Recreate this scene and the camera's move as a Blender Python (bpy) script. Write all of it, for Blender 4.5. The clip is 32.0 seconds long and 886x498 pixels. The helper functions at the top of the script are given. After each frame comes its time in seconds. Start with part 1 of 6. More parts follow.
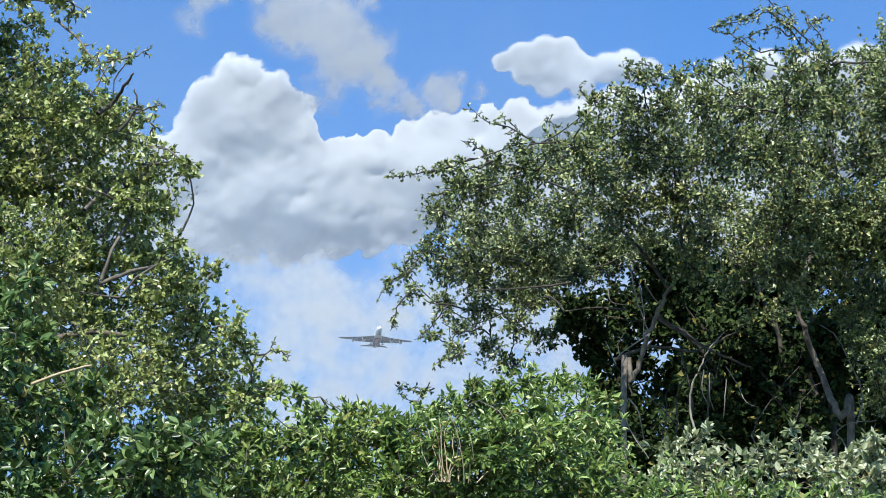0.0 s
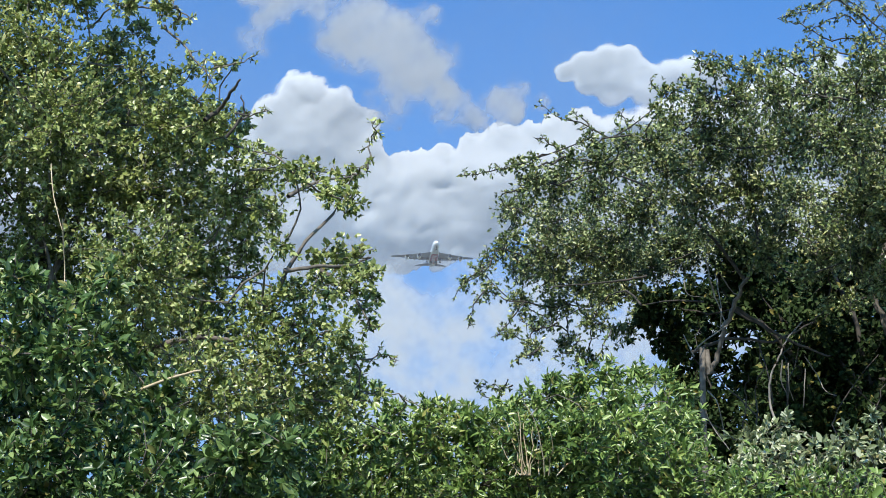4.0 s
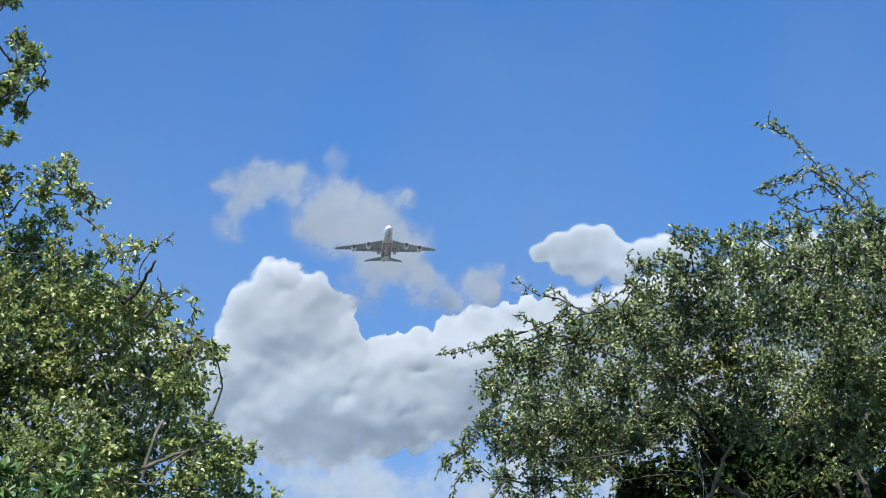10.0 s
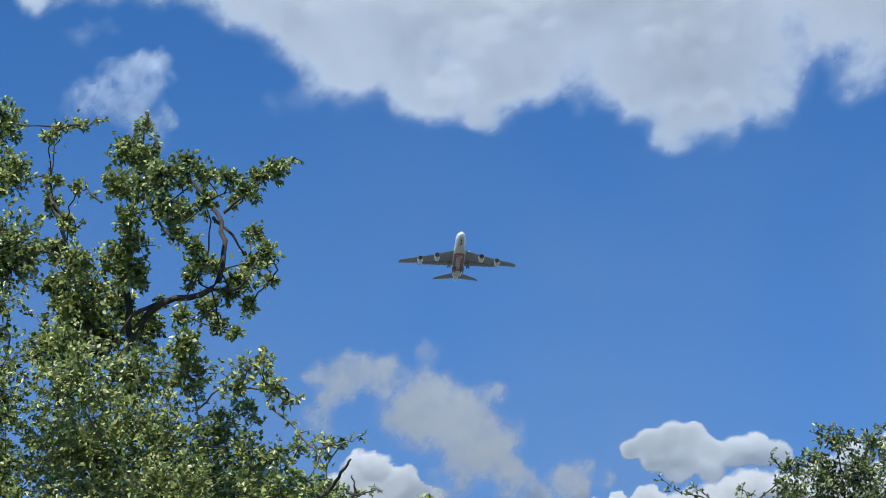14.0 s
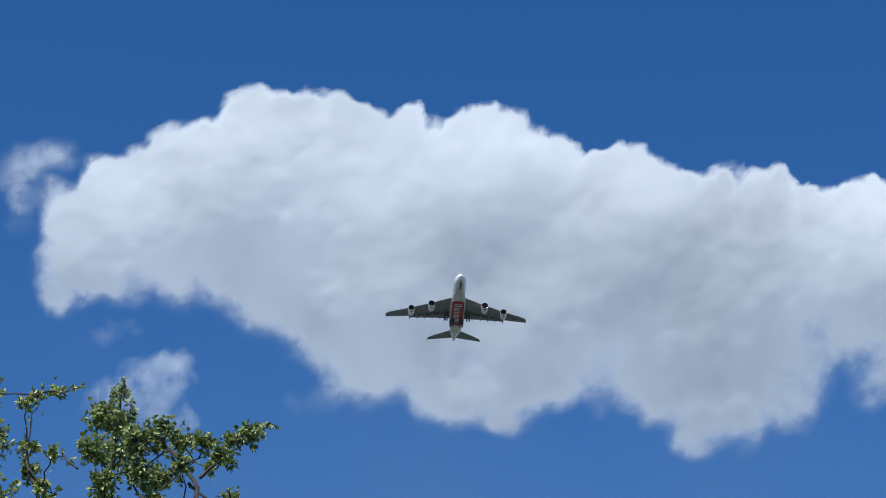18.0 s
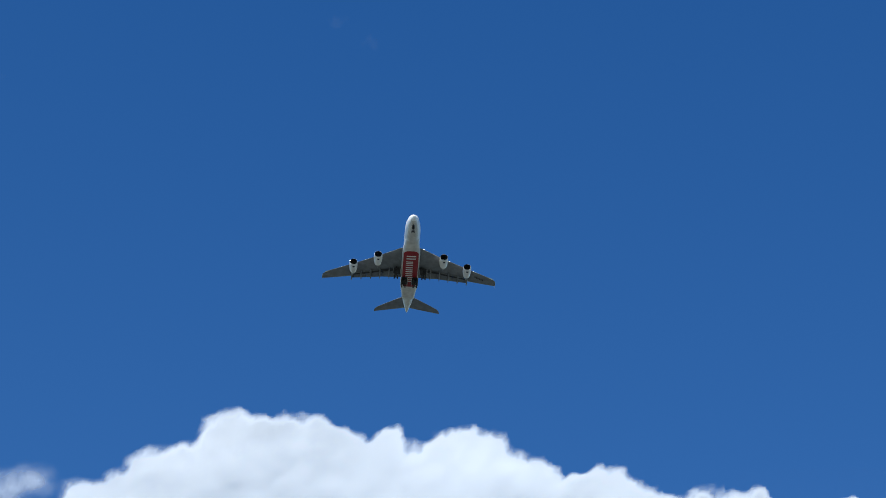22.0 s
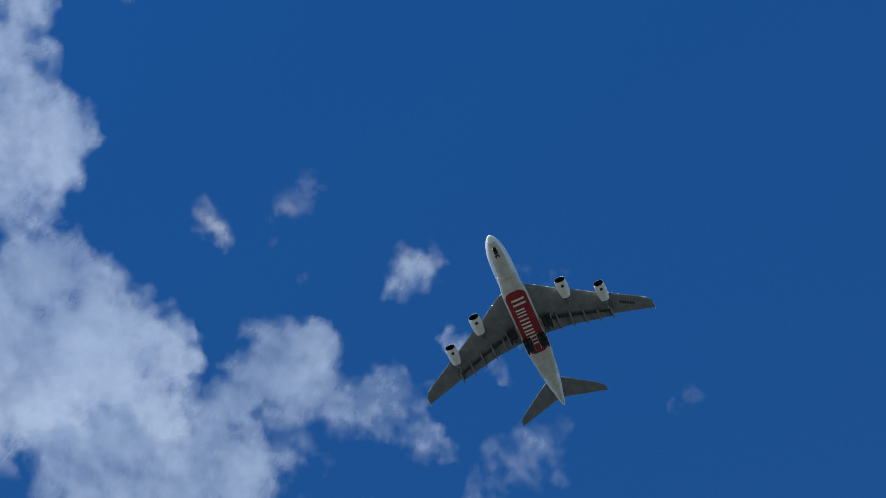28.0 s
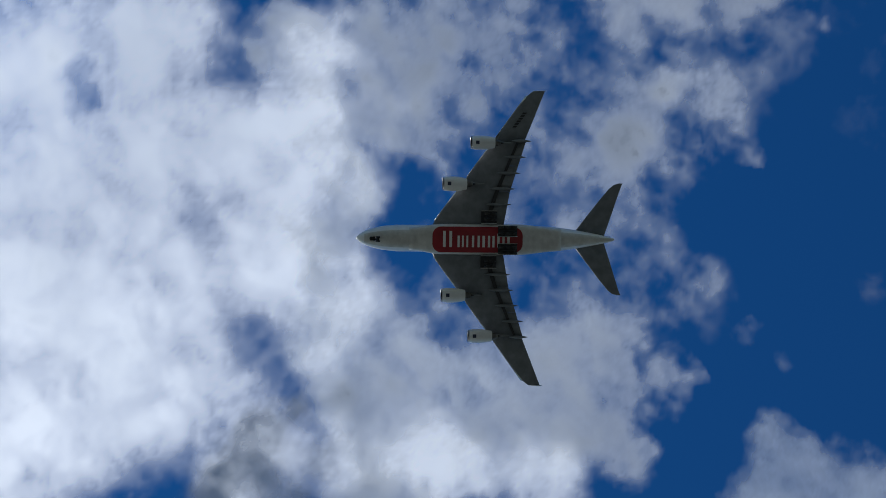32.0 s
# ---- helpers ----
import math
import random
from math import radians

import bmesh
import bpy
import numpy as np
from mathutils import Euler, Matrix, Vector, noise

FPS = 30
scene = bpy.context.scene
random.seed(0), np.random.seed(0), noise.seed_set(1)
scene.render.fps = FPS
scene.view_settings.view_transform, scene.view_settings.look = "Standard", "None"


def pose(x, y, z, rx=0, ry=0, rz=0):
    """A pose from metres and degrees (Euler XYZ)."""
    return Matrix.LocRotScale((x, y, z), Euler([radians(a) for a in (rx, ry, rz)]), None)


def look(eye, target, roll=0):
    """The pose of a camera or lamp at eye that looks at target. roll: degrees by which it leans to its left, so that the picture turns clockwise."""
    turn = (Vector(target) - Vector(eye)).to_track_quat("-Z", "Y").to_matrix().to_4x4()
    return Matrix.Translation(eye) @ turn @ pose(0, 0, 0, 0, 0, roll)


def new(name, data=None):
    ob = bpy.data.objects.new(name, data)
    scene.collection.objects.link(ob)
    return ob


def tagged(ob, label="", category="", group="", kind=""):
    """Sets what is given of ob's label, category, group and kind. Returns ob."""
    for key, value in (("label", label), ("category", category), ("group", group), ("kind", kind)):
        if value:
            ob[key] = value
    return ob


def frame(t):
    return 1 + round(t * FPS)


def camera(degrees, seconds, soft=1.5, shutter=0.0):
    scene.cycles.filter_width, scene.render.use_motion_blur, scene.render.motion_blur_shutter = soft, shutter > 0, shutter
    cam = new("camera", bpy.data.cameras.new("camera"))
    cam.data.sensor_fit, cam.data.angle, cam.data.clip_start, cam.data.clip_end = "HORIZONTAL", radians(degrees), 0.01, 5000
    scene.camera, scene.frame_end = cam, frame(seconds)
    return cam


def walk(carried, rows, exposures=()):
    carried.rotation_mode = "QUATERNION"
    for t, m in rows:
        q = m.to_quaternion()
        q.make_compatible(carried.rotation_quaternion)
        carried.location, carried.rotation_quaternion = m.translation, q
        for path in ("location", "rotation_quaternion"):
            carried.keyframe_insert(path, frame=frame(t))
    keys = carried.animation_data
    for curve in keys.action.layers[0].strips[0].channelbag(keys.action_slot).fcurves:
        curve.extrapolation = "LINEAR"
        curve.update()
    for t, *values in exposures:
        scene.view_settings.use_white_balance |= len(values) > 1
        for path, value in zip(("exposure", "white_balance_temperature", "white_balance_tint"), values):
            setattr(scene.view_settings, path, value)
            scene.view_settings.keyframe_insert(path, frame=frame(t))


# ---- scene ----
# One garden-edge viewpoint: two hawthorn-like trees and a hedge, a summer sky, a four-engined airliner on approach.
EYE = (0.0, 0.0, 1.6)
cam = camera(17.6, 32.0, soft=0.9)
PATH = [
    (0.0, -0.109, -0.012, 108.64, -2.46, -1.95), (1.0, -0.154, -0.017, 110.24, -3.17, -0.94), (2.0, -0.190, -0.035, 109.52, -2.67, -0.60), (4.5, -0.073, -0.050, 108.68, -1.47, 0.01),
    (5.0, -0.049, -0.033, 109.22, -1.94, 0.10), (5.5, -0.024, -0.017, 109.59, -2.08, 0.03), (6.0, 0.000, 0.000, 109.90, -1.93, 0.02), (6.5, -0.008, -0.005, 110.25, -1.80, 0.08),
    (7.0, -0.016, -0.010, 110.68, -1.54, 0.27), (7.5, -0.024, -0.015, 111.11, -1.20, 0.58), (8.0, -0.031, -0.020, 111.00, 0.35, -0.37), (8.5, -0.039, -0.025, 110.78, 2.30, -1.99),
    (9.0, -0.047, -0.030, 111.41, 2.01, -0.87), (9.5, -0.050, -0.025, 112.17, 0.81, 0.21), (10.0, -0.052, -0.020, 112.15, -0.33, 0.21), (10.5, -0.060, -0.020, 112.35, -0.78, 0.78),
    (11.0, -0.068, -0.020, 113.37, -1.29, 1.20), (11.5, -0.076, -0.020, 114.43, -1.91, 1.38), (12.0, -0.084, -0.020, 115.27, -2.06, 1.65), (12.5, -0.092, -0.020, 115.43, -2.11, 1.87),
    (13.0, -0.100, -0.020, 115.28, -1.86, 1.98), (13.5, -0.162, -0.002, 115.42, -1.95, 1.98), (15.5, -0.410, 0.070, 118.07, -1.89, -0.19), (16.0, -0.320, 0.110, 118.90, -3.10, -0.05),
    (16.5, -0.065, -0.070, 120.22, -2.74, 0.44), (17.0, 0.120, -0.150, 121.08, -1.73, 1.48), (17.5, -0.020, -0.070, 121.53, -1.96, 2.03), (18.0, -0.100, -0.090, 121.78, -2.51, 2.03),
    (18.5, -0.050, -0.125, 122.31, -2.73, 2.04), (19.0, 0.000, -0.160, 123.16, -2.27, 2.40), (19.5, 0.000, -0.150, 124.36, -1.80, 2.04), (20.0, 0.000, -0.140, 125.12, -1.68, 1.95),
    (20.5, 0.000, -0.130, 125.75, -1.71, 1.84), (21.0, 0.000, -0.120, 126.33, -1.46, 2.00), (21.5, 0.000, -0.110, 126.97, -1.70, 2.10), (22.0, 0.000, -0.100, 128.14, -2.24, 1.90),
    (23.0, 0.000, -0.100, 131.47, -1.37, 3.29), (23.5, 0.000, -0.100, 132.45, -1.45, 3.74), (24.0, 0.000, -0.100, 134.15, -1.51, 4.17), (24.5, 0.000, -0.100, 135.46, -3.29, 2.09),
    (27.0, 0.000, -0.100, 143.87, 3.34, 13.56), (27.5, 0.000, -0.100, 145.96, 6.49, 19.87), (28.0, 0.000, -0.100, 149.96, 9.18, 26.43), (28.5, 0.000, -0.100, 154.60, 12.96, 33.87),
    (29.0, 0.000, -0.100, 157.05, 15.17, 39.28), (29.5, 0.000, -0.100, 161.31, 16.80, 49.28), (30.0, 0.000, -0.100, 165.29, 16.99, 59.15), (30.5, 0.000, -0.100, 169.82, 16.70, 71.08),
    (31.0, 0.000, -0.100, 173.63, 15.41, 83.34), (31.5, 0.000, -0.100, 174.83, 12.98, 89.65), (32.0, 0.000, -0.100, 175.25, 10.37, 93.99),
]
EXPOSURES = [(0.0, 0.64), (2.0, 0.57), (6.0, 0.58), (10.0, 0.45), (13.0, 0.28), (17.0, 0.0), (19.0, -0.05), (21.0, 0.05), (23.0, 0.27), (24.5, 0.45), (27.0, 0.1), (28.0, 0.05), (29.5, 0.02), (30.5, -0.15), (31.0, -0.42), (31.5, -0.62), (32.0, -0.75)]
walk(cam, [(t, pose(x, EYE[1], EYE[2] + z, rx, ry, rz)) for t, x, z, rx, ry, rz in PATH], EXPOSURES)

# ---- sky and sun ----
SUN_EL, SUN_AZ = radians(46), radians(-163)      # azimuth from +y, clockwise seen from above
world = bpy.data.worlds.new("sky")
scene.world = world
world.use_nodes = True
wn = world.node_tree
sky = wn.nodes.new("ShaderNodeTexSky")
sky.sky_type, sky.sun_disc = "NISHITA", False
sky.sun_elevation, sky.sun_rotation = SUN_EL, SUN_AZ
sky.altitude, sky.air_density, sky.dust_density, sky.ozone_density = 60, 1.0, 0.5, 3.0
# the clear, strongly blue summer air of the day
tint = wn.nodes.new("ShaderNodeMix")
tint.data_type, tint.blend_type = "RGBA", "MULTIPLY"
tint.inputs[0].default_value, tint.inputs[7].default_value = 1.0, (0.68, 1.0, 1.10, 1)
deep = wn.nodes.new("ShaderNodeGamma")
deep.inputs[1].default_value = 1.45
wn.links.new(sky.outputs[0], tint.inputs[6])
wn.links.new(tint.outputs[2], deep.inputs[0])
# hazier low down, deep blue overhead
way_up, split = wn.nodes.new("ShaderNodeTexCoord"), wn.nodes.new("ShaderNodeSeparateXYZ")
haze, air = wn.nodes.new("ShaderNodeValToRGB"), wn.nodes.new("ShaderNodeMix")
stops = haze.color_ramp.elements
for p, c in ((0.0, (0.80, 0.5, 0.42)), (0.30, (0.80, 0.5, 0.43)), (0.44, (0.68, 0.5, 0.445)), (0.60, (0.42, 0.5, 0.52)), (0.70, (0.31, 0.5, 0.56)), (0.82, (0.13, 0.49, 0.61)), (1.0, (0.17, 0.49, 0.60))):
    e = stops[0] if p == 0.0 else stops[1] if p == 1.0 else stops.new(p)
    e.position, e.color = p, (*c, 1)
air.data_type, air.blend_type = "RGBA", "MULTIPLY"
air.inputs[0].default_value = 1.0
wn.links.new(way_up.outputs["Generated"], split.inputs[0])
wn.links.new(split.outputs[2], haze.inputs[0])
wn.links.new(deep.outputs[0], air.inputs[6])
wn.links.new(haze.outputs[0], air.inputs[7])
wn.links.new(air.outputs[2], wn.nodes["Background"].inputs[0])
wn.nodes["Background"].inputs[1].default_value = 0.132
sun_data = bpy.data.lights.new("sun", "SUN")
sun_data.energy, sun_data.angle, sun_data.color = 5.0, radians(0.5), (1.0, 0.95, 0.87)
sun = new("sun", sun_data)
sun_dir = Vector((math.sin(SUN_AZ) * math.cos(SUN_EL), math.cos(SUN_AZ) * math.cos(SUN_EL), math.sin(SUN_EL)))
sun.matrix_world = look(sun_dir * 50, (0, 0, 0))


# ---- materials ----
def material(name):
    m = bpy.data.materials.new(name)
    m.use_nodes = True
    m.node_tree.nodes.clear()
    return m, m.node_tree.nodes, m.node_tree.links


def ramp(nodes, stops):
    r = nodes.new("ShaderNodeValToRGB")
    el = r.color_ramp.elements
    while len(el) < len(stops):
        el.new(0.5)
    for e, (p, c) in zip(el, stops):
        e.position, e.color = p, (*c, 1)
    return r


def noise_node(nodes, links, scale, detail=4, rough=0.55, coords="Object"):
    tc, n = nodes.new("ShaderNodeTexCoord"), nodes.new("ShaderNodeTexNoise")
    n.inputs["Scale"].default_value, n.inputs["Detail"].default_value, n.inputs["Roughness"].default_value = scale, detail, rough
    links.new(tc.outputs[coords], n.inputs["Vector"])
    return n


def leaf_material(name, dark, mid, light, through_light=0.44, gloss=0.33, shine=0.45):
    m, nodes, links = material(name)
    geo = nodes.new("ShaderNodeNewGeometry")
    r = ramp(nodes, [(0.0, dark), (0.55, mid), (0.93, light), (1.0, (0.24, 0.20, 0.06))])
    links.new(geo.outputs["Random Per Island"], r.inputs[0])
    patch = noise_node(nodes, links, 2.2, 3)
    mixc = nodes.new("ShaderNodeMix")
    mixc.data_type, mixc.blend_type = "RGBA", "MULTIPLY"
    tone = ramp(nodes, [(0.3, (0.72, 0.78, 0.7)), (0.7, (1.2, 1.15, 1.1))])
    links.new(patch.outputs[0], tone.inputs[0])
    mixc.inputs[0].default_value = 1.0
    links.new(r.outputs[0], mixc.inputs[6])
    links.new(tone.outputs[0], mixc.inputs[7])
    bs = nodes.new("ShaderNodeBsdfPrincipled")
    bs.inputs["Roughness"].default_value = gloss
    bs.inputs["Specular IOR Level"].default_value = shine
    links.new(mixc.outputs[2], bs.inputs["Base Color"])
    tr = nodes.new("ShaderNodeBsdfTranslucent")
    links.new(mixc.outputs[2], tr.inputs[0])
    mx, out = nodes.new("ShaderNodeMixShader"), nodes.new("ShaderNodeOutputMaterial")
    mx.inputs[0].default_value = through_light
    links.new(bs.outputs[0], mx.inputs[1])
    links.new(tr.outputs[0], mx.inputs[2])
    links.new(mx.outputs[0], out.inputs[0])
    return m


def surface(name, a, b, scale, rough=0.6, metal=0.0, bump=0.0, detail=5, spread=(0.35, 0.65)):
    m, nodes, links = material(name)
    n = noise_node(nodes, links, scale, detail)
    r = ramp(nodes, [(spread[0], a), (spread[1], b)])
    links.new(n.outputs[0], r.inputs[0])
    bs, out = nodes.new("ShaderNodeBsdfPrincipled"), nodes.new("ShaderNodeOutputMaterial")
    bs.inputs["Roughness"].default_value, bs.inputs["Metallic"].default_value = rough, metal
    links.new(r.outputs[0], bs.inputs["Base Color"])
    if bump:
        bp = nodes.new("ShaderNodeBump")
        bp.inputs["Strength"].default_value = bump
        links.new(n.outputs[0], bp.inputs["Height"])
        links.new(bp.outputs[0], bs.inputs["Normal"])
    links.new(bs.outputs[0], out.inputs[0])
    return m


LEAF_TREE = leaf_material("leaf_apple_green", (0.065, 0.09, 0.02), (0.24, 0.30, 0.082), (0.48, 0.52, 0.24), 0.30)
LEAF_THORN = leaf_material("leaf_hawthorn", (0.020, 0.034, 0.01), (0.13, 0.178, 0.053), (0.36, 0.39, 0.18), 0.14)
LEAF_HEDGE = leaf_material("leaf_hedge", (0.05, 0.09, 0.02), (0.15, 0.24, 0.055), (0.32, 0.41, 0.13), 0.25)
LEAF_DEEP = leaf_material("leaf_deep_green", (0.02, 0.045, 0.010), (0.07, 0.13, 0.032), (0.22, 0.31, 0.11), 0.22)
LEAF_PALE = leaf_material("leaf_pale", (0.09, 0.125, 0.05), (0.26, 0.30, 0.15), (0.56, 0.58, 0.42), 0.25)
# near-black leaf colour: carries the deep shade inside the hawthorn
LEAF_SHADE = leaf_material("leaf_shade", (0.012, 0.024, 0.007), (0.026, 0.048, 0.014), (0.055, 0.085, 0.028), 0.06, 0.65, 0.12)
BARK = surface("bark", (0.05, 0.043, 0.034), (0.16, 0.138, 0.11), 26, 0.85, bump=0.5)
# darker bark copy: shade on the inner stems is put into its colour
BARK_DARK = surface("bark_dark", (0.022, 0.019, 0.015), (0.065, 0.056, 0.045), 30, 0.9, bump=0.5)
BARK_PALE = surface("bark_pale", (0.11, 0.10, 0.085), (0.24, 0.215, 0.18), 30, 0.85, bump=0.5)
STRAW = surface("dry_straw", (0.34, 0.27, 0.16), (0.48, 0.40, 0.26), 30, 0.8)
GRASS = surface("grass", (0.06, 0.068, 0.056), (0.095, 0.106, 0.09), 0.05, 0.9, bump=0.2)
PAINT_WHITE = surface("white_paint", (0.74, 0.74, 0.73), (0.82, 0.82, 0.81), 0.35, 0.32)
PAINT_BELLY_SHADE = surface("belly_paint_shade", (0.52, 0.51, 0.48), (0.66, 0.65, 0.62), 0.5, 0.4)
PAINT_GREY = surface("wing_grey", (0.14, 0.15, 0.158), (0.195, 0.207, 0.215), 0.45, 0.42)
PAINT_FLAP = surface("flap_grey", (0.14, 0.15, 0.155), (0.19, 0.20, 0.205), 0.6, 0.45)
PAINT_RED = surface("red_paint", (0.24, 0.006, 0.012), (0.32, 0.010, 0.018), 0.4, 0.38)
PAINT_GREEN = surface("green_paint", (0.0, 0.16, 0.05), (0.01, 0.2, 0.07), 0.4, 0.4)
PAINT_BLACK = surface("black_paint", (0.015, 0.015, 0.016), (0.03, 0.03, 0.03), 0.5, 0.5)
LETTER = surface("lettering_white", (0.72, 0.70, 0.66), (0.8, 0.78, 0.74), 0.5, 0.4)
METAL = surface("bare_metal", (0.42, 0.42, 0.43), (0.58, 0.58, 0.58), 0.9, 0.28, 0.9)
NOZZLE = surface("burnt_metal", (0.08, 0.075, 0.07), (0.16, 0.15, 0.14), 0.9, 0.4, 0.8)
# near black, so the shade inside the engine intakes sits in the colour
INTAKE = surface("intake_shadow", (0.004, 0.004, 0.005), (0.008, 0.008, 0.009), 1.2, 1.0)
DARK = surface("dark_metal", (0.012, 0.012, 0.014), (0.03, 0.03, 0.032), 1.2, 0.55)
RUBBER = surface("rubber", (0.012, 0.012, 0.012), (0.025, 0.025, 0.025), 3, 0.8)
MARK_BLUE = surface("nacelle_mark", (0.02, 0.025, 0.06), (0.03, 0.035, 0.08), 1, 0.4)
GLASS = surface("cockpit_glass", (0.01, 0.012, 0.015), (0.02, 0.022, 0.025), 1, 0.08)


def cloud_material(name, low, high, fleck, scale, added_glow=0.26, white=0.9, grey=0.6, bump=0.0, ease="SMOOTHSTEP", hue=(0.97, 1.01, 1.06)):
    """White vapour of the far backdrop: diffuse, translucent and with emission added to brighten it,
    thinning out by the mesh's own thickness and a fine noise."""
    m, nodes, links = material(name)
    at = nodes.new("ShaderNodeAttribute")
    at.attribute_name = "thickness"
    n1 = noise_node(nodes, links, scale, 8, 0.6)
    n1.inputs["Distortion"].default_value = 0.8
    sub = nodes.new("ShaderNodeMath")
    sub.operation = "SUBTRACT"
    links.new(n1.outputs[0], sub.inputs[0])
    sub.inputs[1].default_value = 0.5
    mad = nodes.new("ShaderNodeMath")
    mad.operation = "MULTIPLY_ADD"
    # the flecks die out where the vapour thins to nothing
    dose = nodes.new("ShaderNodeMath")
    dose.operation, dose.use_clamp = "MULTIPLY", True
    links.new(at.outputs["Fac"], dose.inputs[0])
    dose.inputs[1].default_value = 2.2
    strong = nodes.new("ShaderNodeMath")
    strong.operation = "MULTIPLY"
    links.new(dose.outputs[0], strong.inputs[0])
    strong.inputs[1].default_value = fleck
    links.new(sub.outputs[0], mad.inputs[0])
    links.new(strong.outputs[0], mad.inputs[1])
    links.new(at.outputs["Fac"], mad.inputs[2])
    mr = nodes.new("ShaderNodeMapRange")
    mr.interpolation_type = ease
    mr.inputs["From Min"].default_value, mr.inputs["From Max"].default_value = low, high
    links.new(mad.outputs[0], mr.inputs["Value"])
    dif, tr, tp = nodes.new("ShaderNodeBsdfDiffuse"), nodes.new("ShaderNodeBsdfTranslucent"), nodes.new("ShaderNodeBsdfTransparent")
    # grey self-shading put into the colour, by noise times thickness
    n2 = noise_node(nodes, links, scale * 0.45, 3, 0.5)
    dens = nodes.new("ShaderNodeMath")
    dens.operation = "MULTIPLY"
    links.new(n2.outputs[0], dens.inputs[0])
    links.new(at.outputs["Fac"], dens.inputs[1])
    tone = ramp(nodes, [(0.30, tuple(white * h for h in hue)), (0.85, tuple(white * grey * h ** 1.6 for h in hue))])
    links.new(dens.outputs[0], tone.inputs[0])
    bp = nodes.new("ShaderNodeBump")
    bp.inputs["Strength"].default_value, bp.inputs["Distance"].default_value = bump, 14.0
    links.new(mad.outputs[0], bp.inputs["Height"])
    for b in (dif, tr):
        links.new(tone.outputs[0], b.inputs[0])
        links.new(bp.outputs[0], b.inputs["Normal"])
    body, mx, out = nodes.new("ShaderNodeMixShader"), nodes.new("ShaderNodeMixShader"), nodes.new("ShaderNodeOutputMaterial")
    body.inputs[0].default_value = 0.5
    links.new(dif.outputs[0], body.inputs[1])
    links.new(tr.outputs[0], body.inputs[2])
    # emission added to lift the vapour's brightness; it is no light source
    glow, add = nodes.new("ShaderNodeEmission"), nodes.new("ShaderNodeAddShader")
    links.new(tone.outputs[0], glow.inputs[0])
    glow.inputs[1].default_value = added_glow
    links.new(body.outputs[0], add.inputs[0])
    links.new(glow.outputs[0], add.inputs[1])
    links.new(mr.outputs[0], mx.inputs[0])
    links.new(tp.outputs[0], mx.inputs[1])
    links.new(add.outputs[0], mx.inputs[2])
    links.new(mx.outputs[0], out.inputs[0])
    return m


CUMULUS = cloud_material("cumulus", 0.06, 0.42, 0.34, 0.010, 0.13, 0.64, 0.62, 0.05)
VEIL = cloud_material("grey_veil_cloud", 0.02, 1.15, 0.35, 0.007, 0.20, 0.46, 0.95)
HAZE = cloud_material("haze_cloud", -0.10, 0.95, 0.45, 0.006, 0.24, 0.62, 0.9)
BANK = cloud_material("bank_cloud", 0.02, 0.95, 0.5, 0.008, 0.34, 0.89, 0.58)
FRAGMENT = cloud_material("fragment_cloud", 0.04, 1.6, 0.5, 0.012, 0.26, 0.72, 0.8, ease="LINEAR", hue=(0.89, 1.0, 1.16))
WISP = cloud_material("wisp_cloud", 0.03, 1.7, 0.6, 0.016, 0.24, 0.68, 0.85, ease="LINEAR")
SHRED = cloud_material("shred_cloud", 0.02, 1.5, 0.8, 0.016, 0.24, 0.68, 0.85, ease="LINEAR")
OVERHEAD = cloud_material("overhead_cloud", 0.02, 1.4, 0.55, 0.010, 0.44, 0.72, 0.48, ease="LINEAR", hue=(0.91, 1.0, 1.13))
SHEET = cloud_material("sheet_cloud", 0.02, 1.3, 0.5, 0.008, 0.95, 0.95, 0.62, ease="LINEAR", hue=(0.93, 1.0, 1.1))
SHADE_PATCH = cloud_material("shade_patch_cloud", 0.02, 1.1, 0.5, 0.008, 0.14, 0.22, 0.95, ease="LINEAR", hue=(0.78, 0.98, 1.28))
HAZE_VEIL = cloud_material("haze_veil", 0.0, 2.6, 0.02, 0.004, 0.11, 0.40, 1.0, ease="LINEAR", hue=(0.96, 1.0, 1.06))


# ---- mesh helpers ----
def mesh_object(name, verts, faces, mat, parent=None, label="", smooth=False):
    me = bpy.data.meshes.new(name)
    me.from_pydata([tuple(v) for v in verts], [], [tuple(f) for f in faces])
    me.materials.append(mat)
    if smooth:
        me.polygons.foreach_set("use_smooth", [True] * len(me.polygons))
    ob = new(name, me)
    if parent:
        ob.parent = parent
    if label:
        ob["label"] = label
    return ob


def part(name, bm, mat, parent, label="", smooth=True):
    """Links a bmesh as one mesh under a thing or a part."""
    bmesh.ops.recalc_face_normals(bm, faces=bm.faces)
    me = bpy.data.meshes.new(name)
    bm.to_mesh(me)
    bm.free()
    me.materials.append(mat)
    if smooth:
        me.polygons.foreach_set("use_smooth", [True] * len(me.polygons))
    ob = new(name, me)
    ob.parent = parent
    if label:
        ob["label"] = label
    return ob


def lattice(seed, size=64):
    return np.random.RandomState(seed).rand(size, size)


def value_noise(x, y, grid):
    n = grid.shape[0]
    xi, yi = np.floor(x).astype(int), np.floor(y).astype(int)
    fx, fy = x - xi, y - yi
    fx, fy = fx * fx * (3 - 2 * fx), fy * fy * (3 - 2 * fy)
    a, b = grid[xi % n, yi % n], grid[(xi + 1) % n, yi % n]
    c, d = grid[xi % n, (yi + 1) % n], grid[(xi + 1) % n, (yi + 1) % n]
    return (a * (1 - fx) + b * fx) * (1 - fy) + (c * (1 - fx) + d * fx) * fy - 0.5


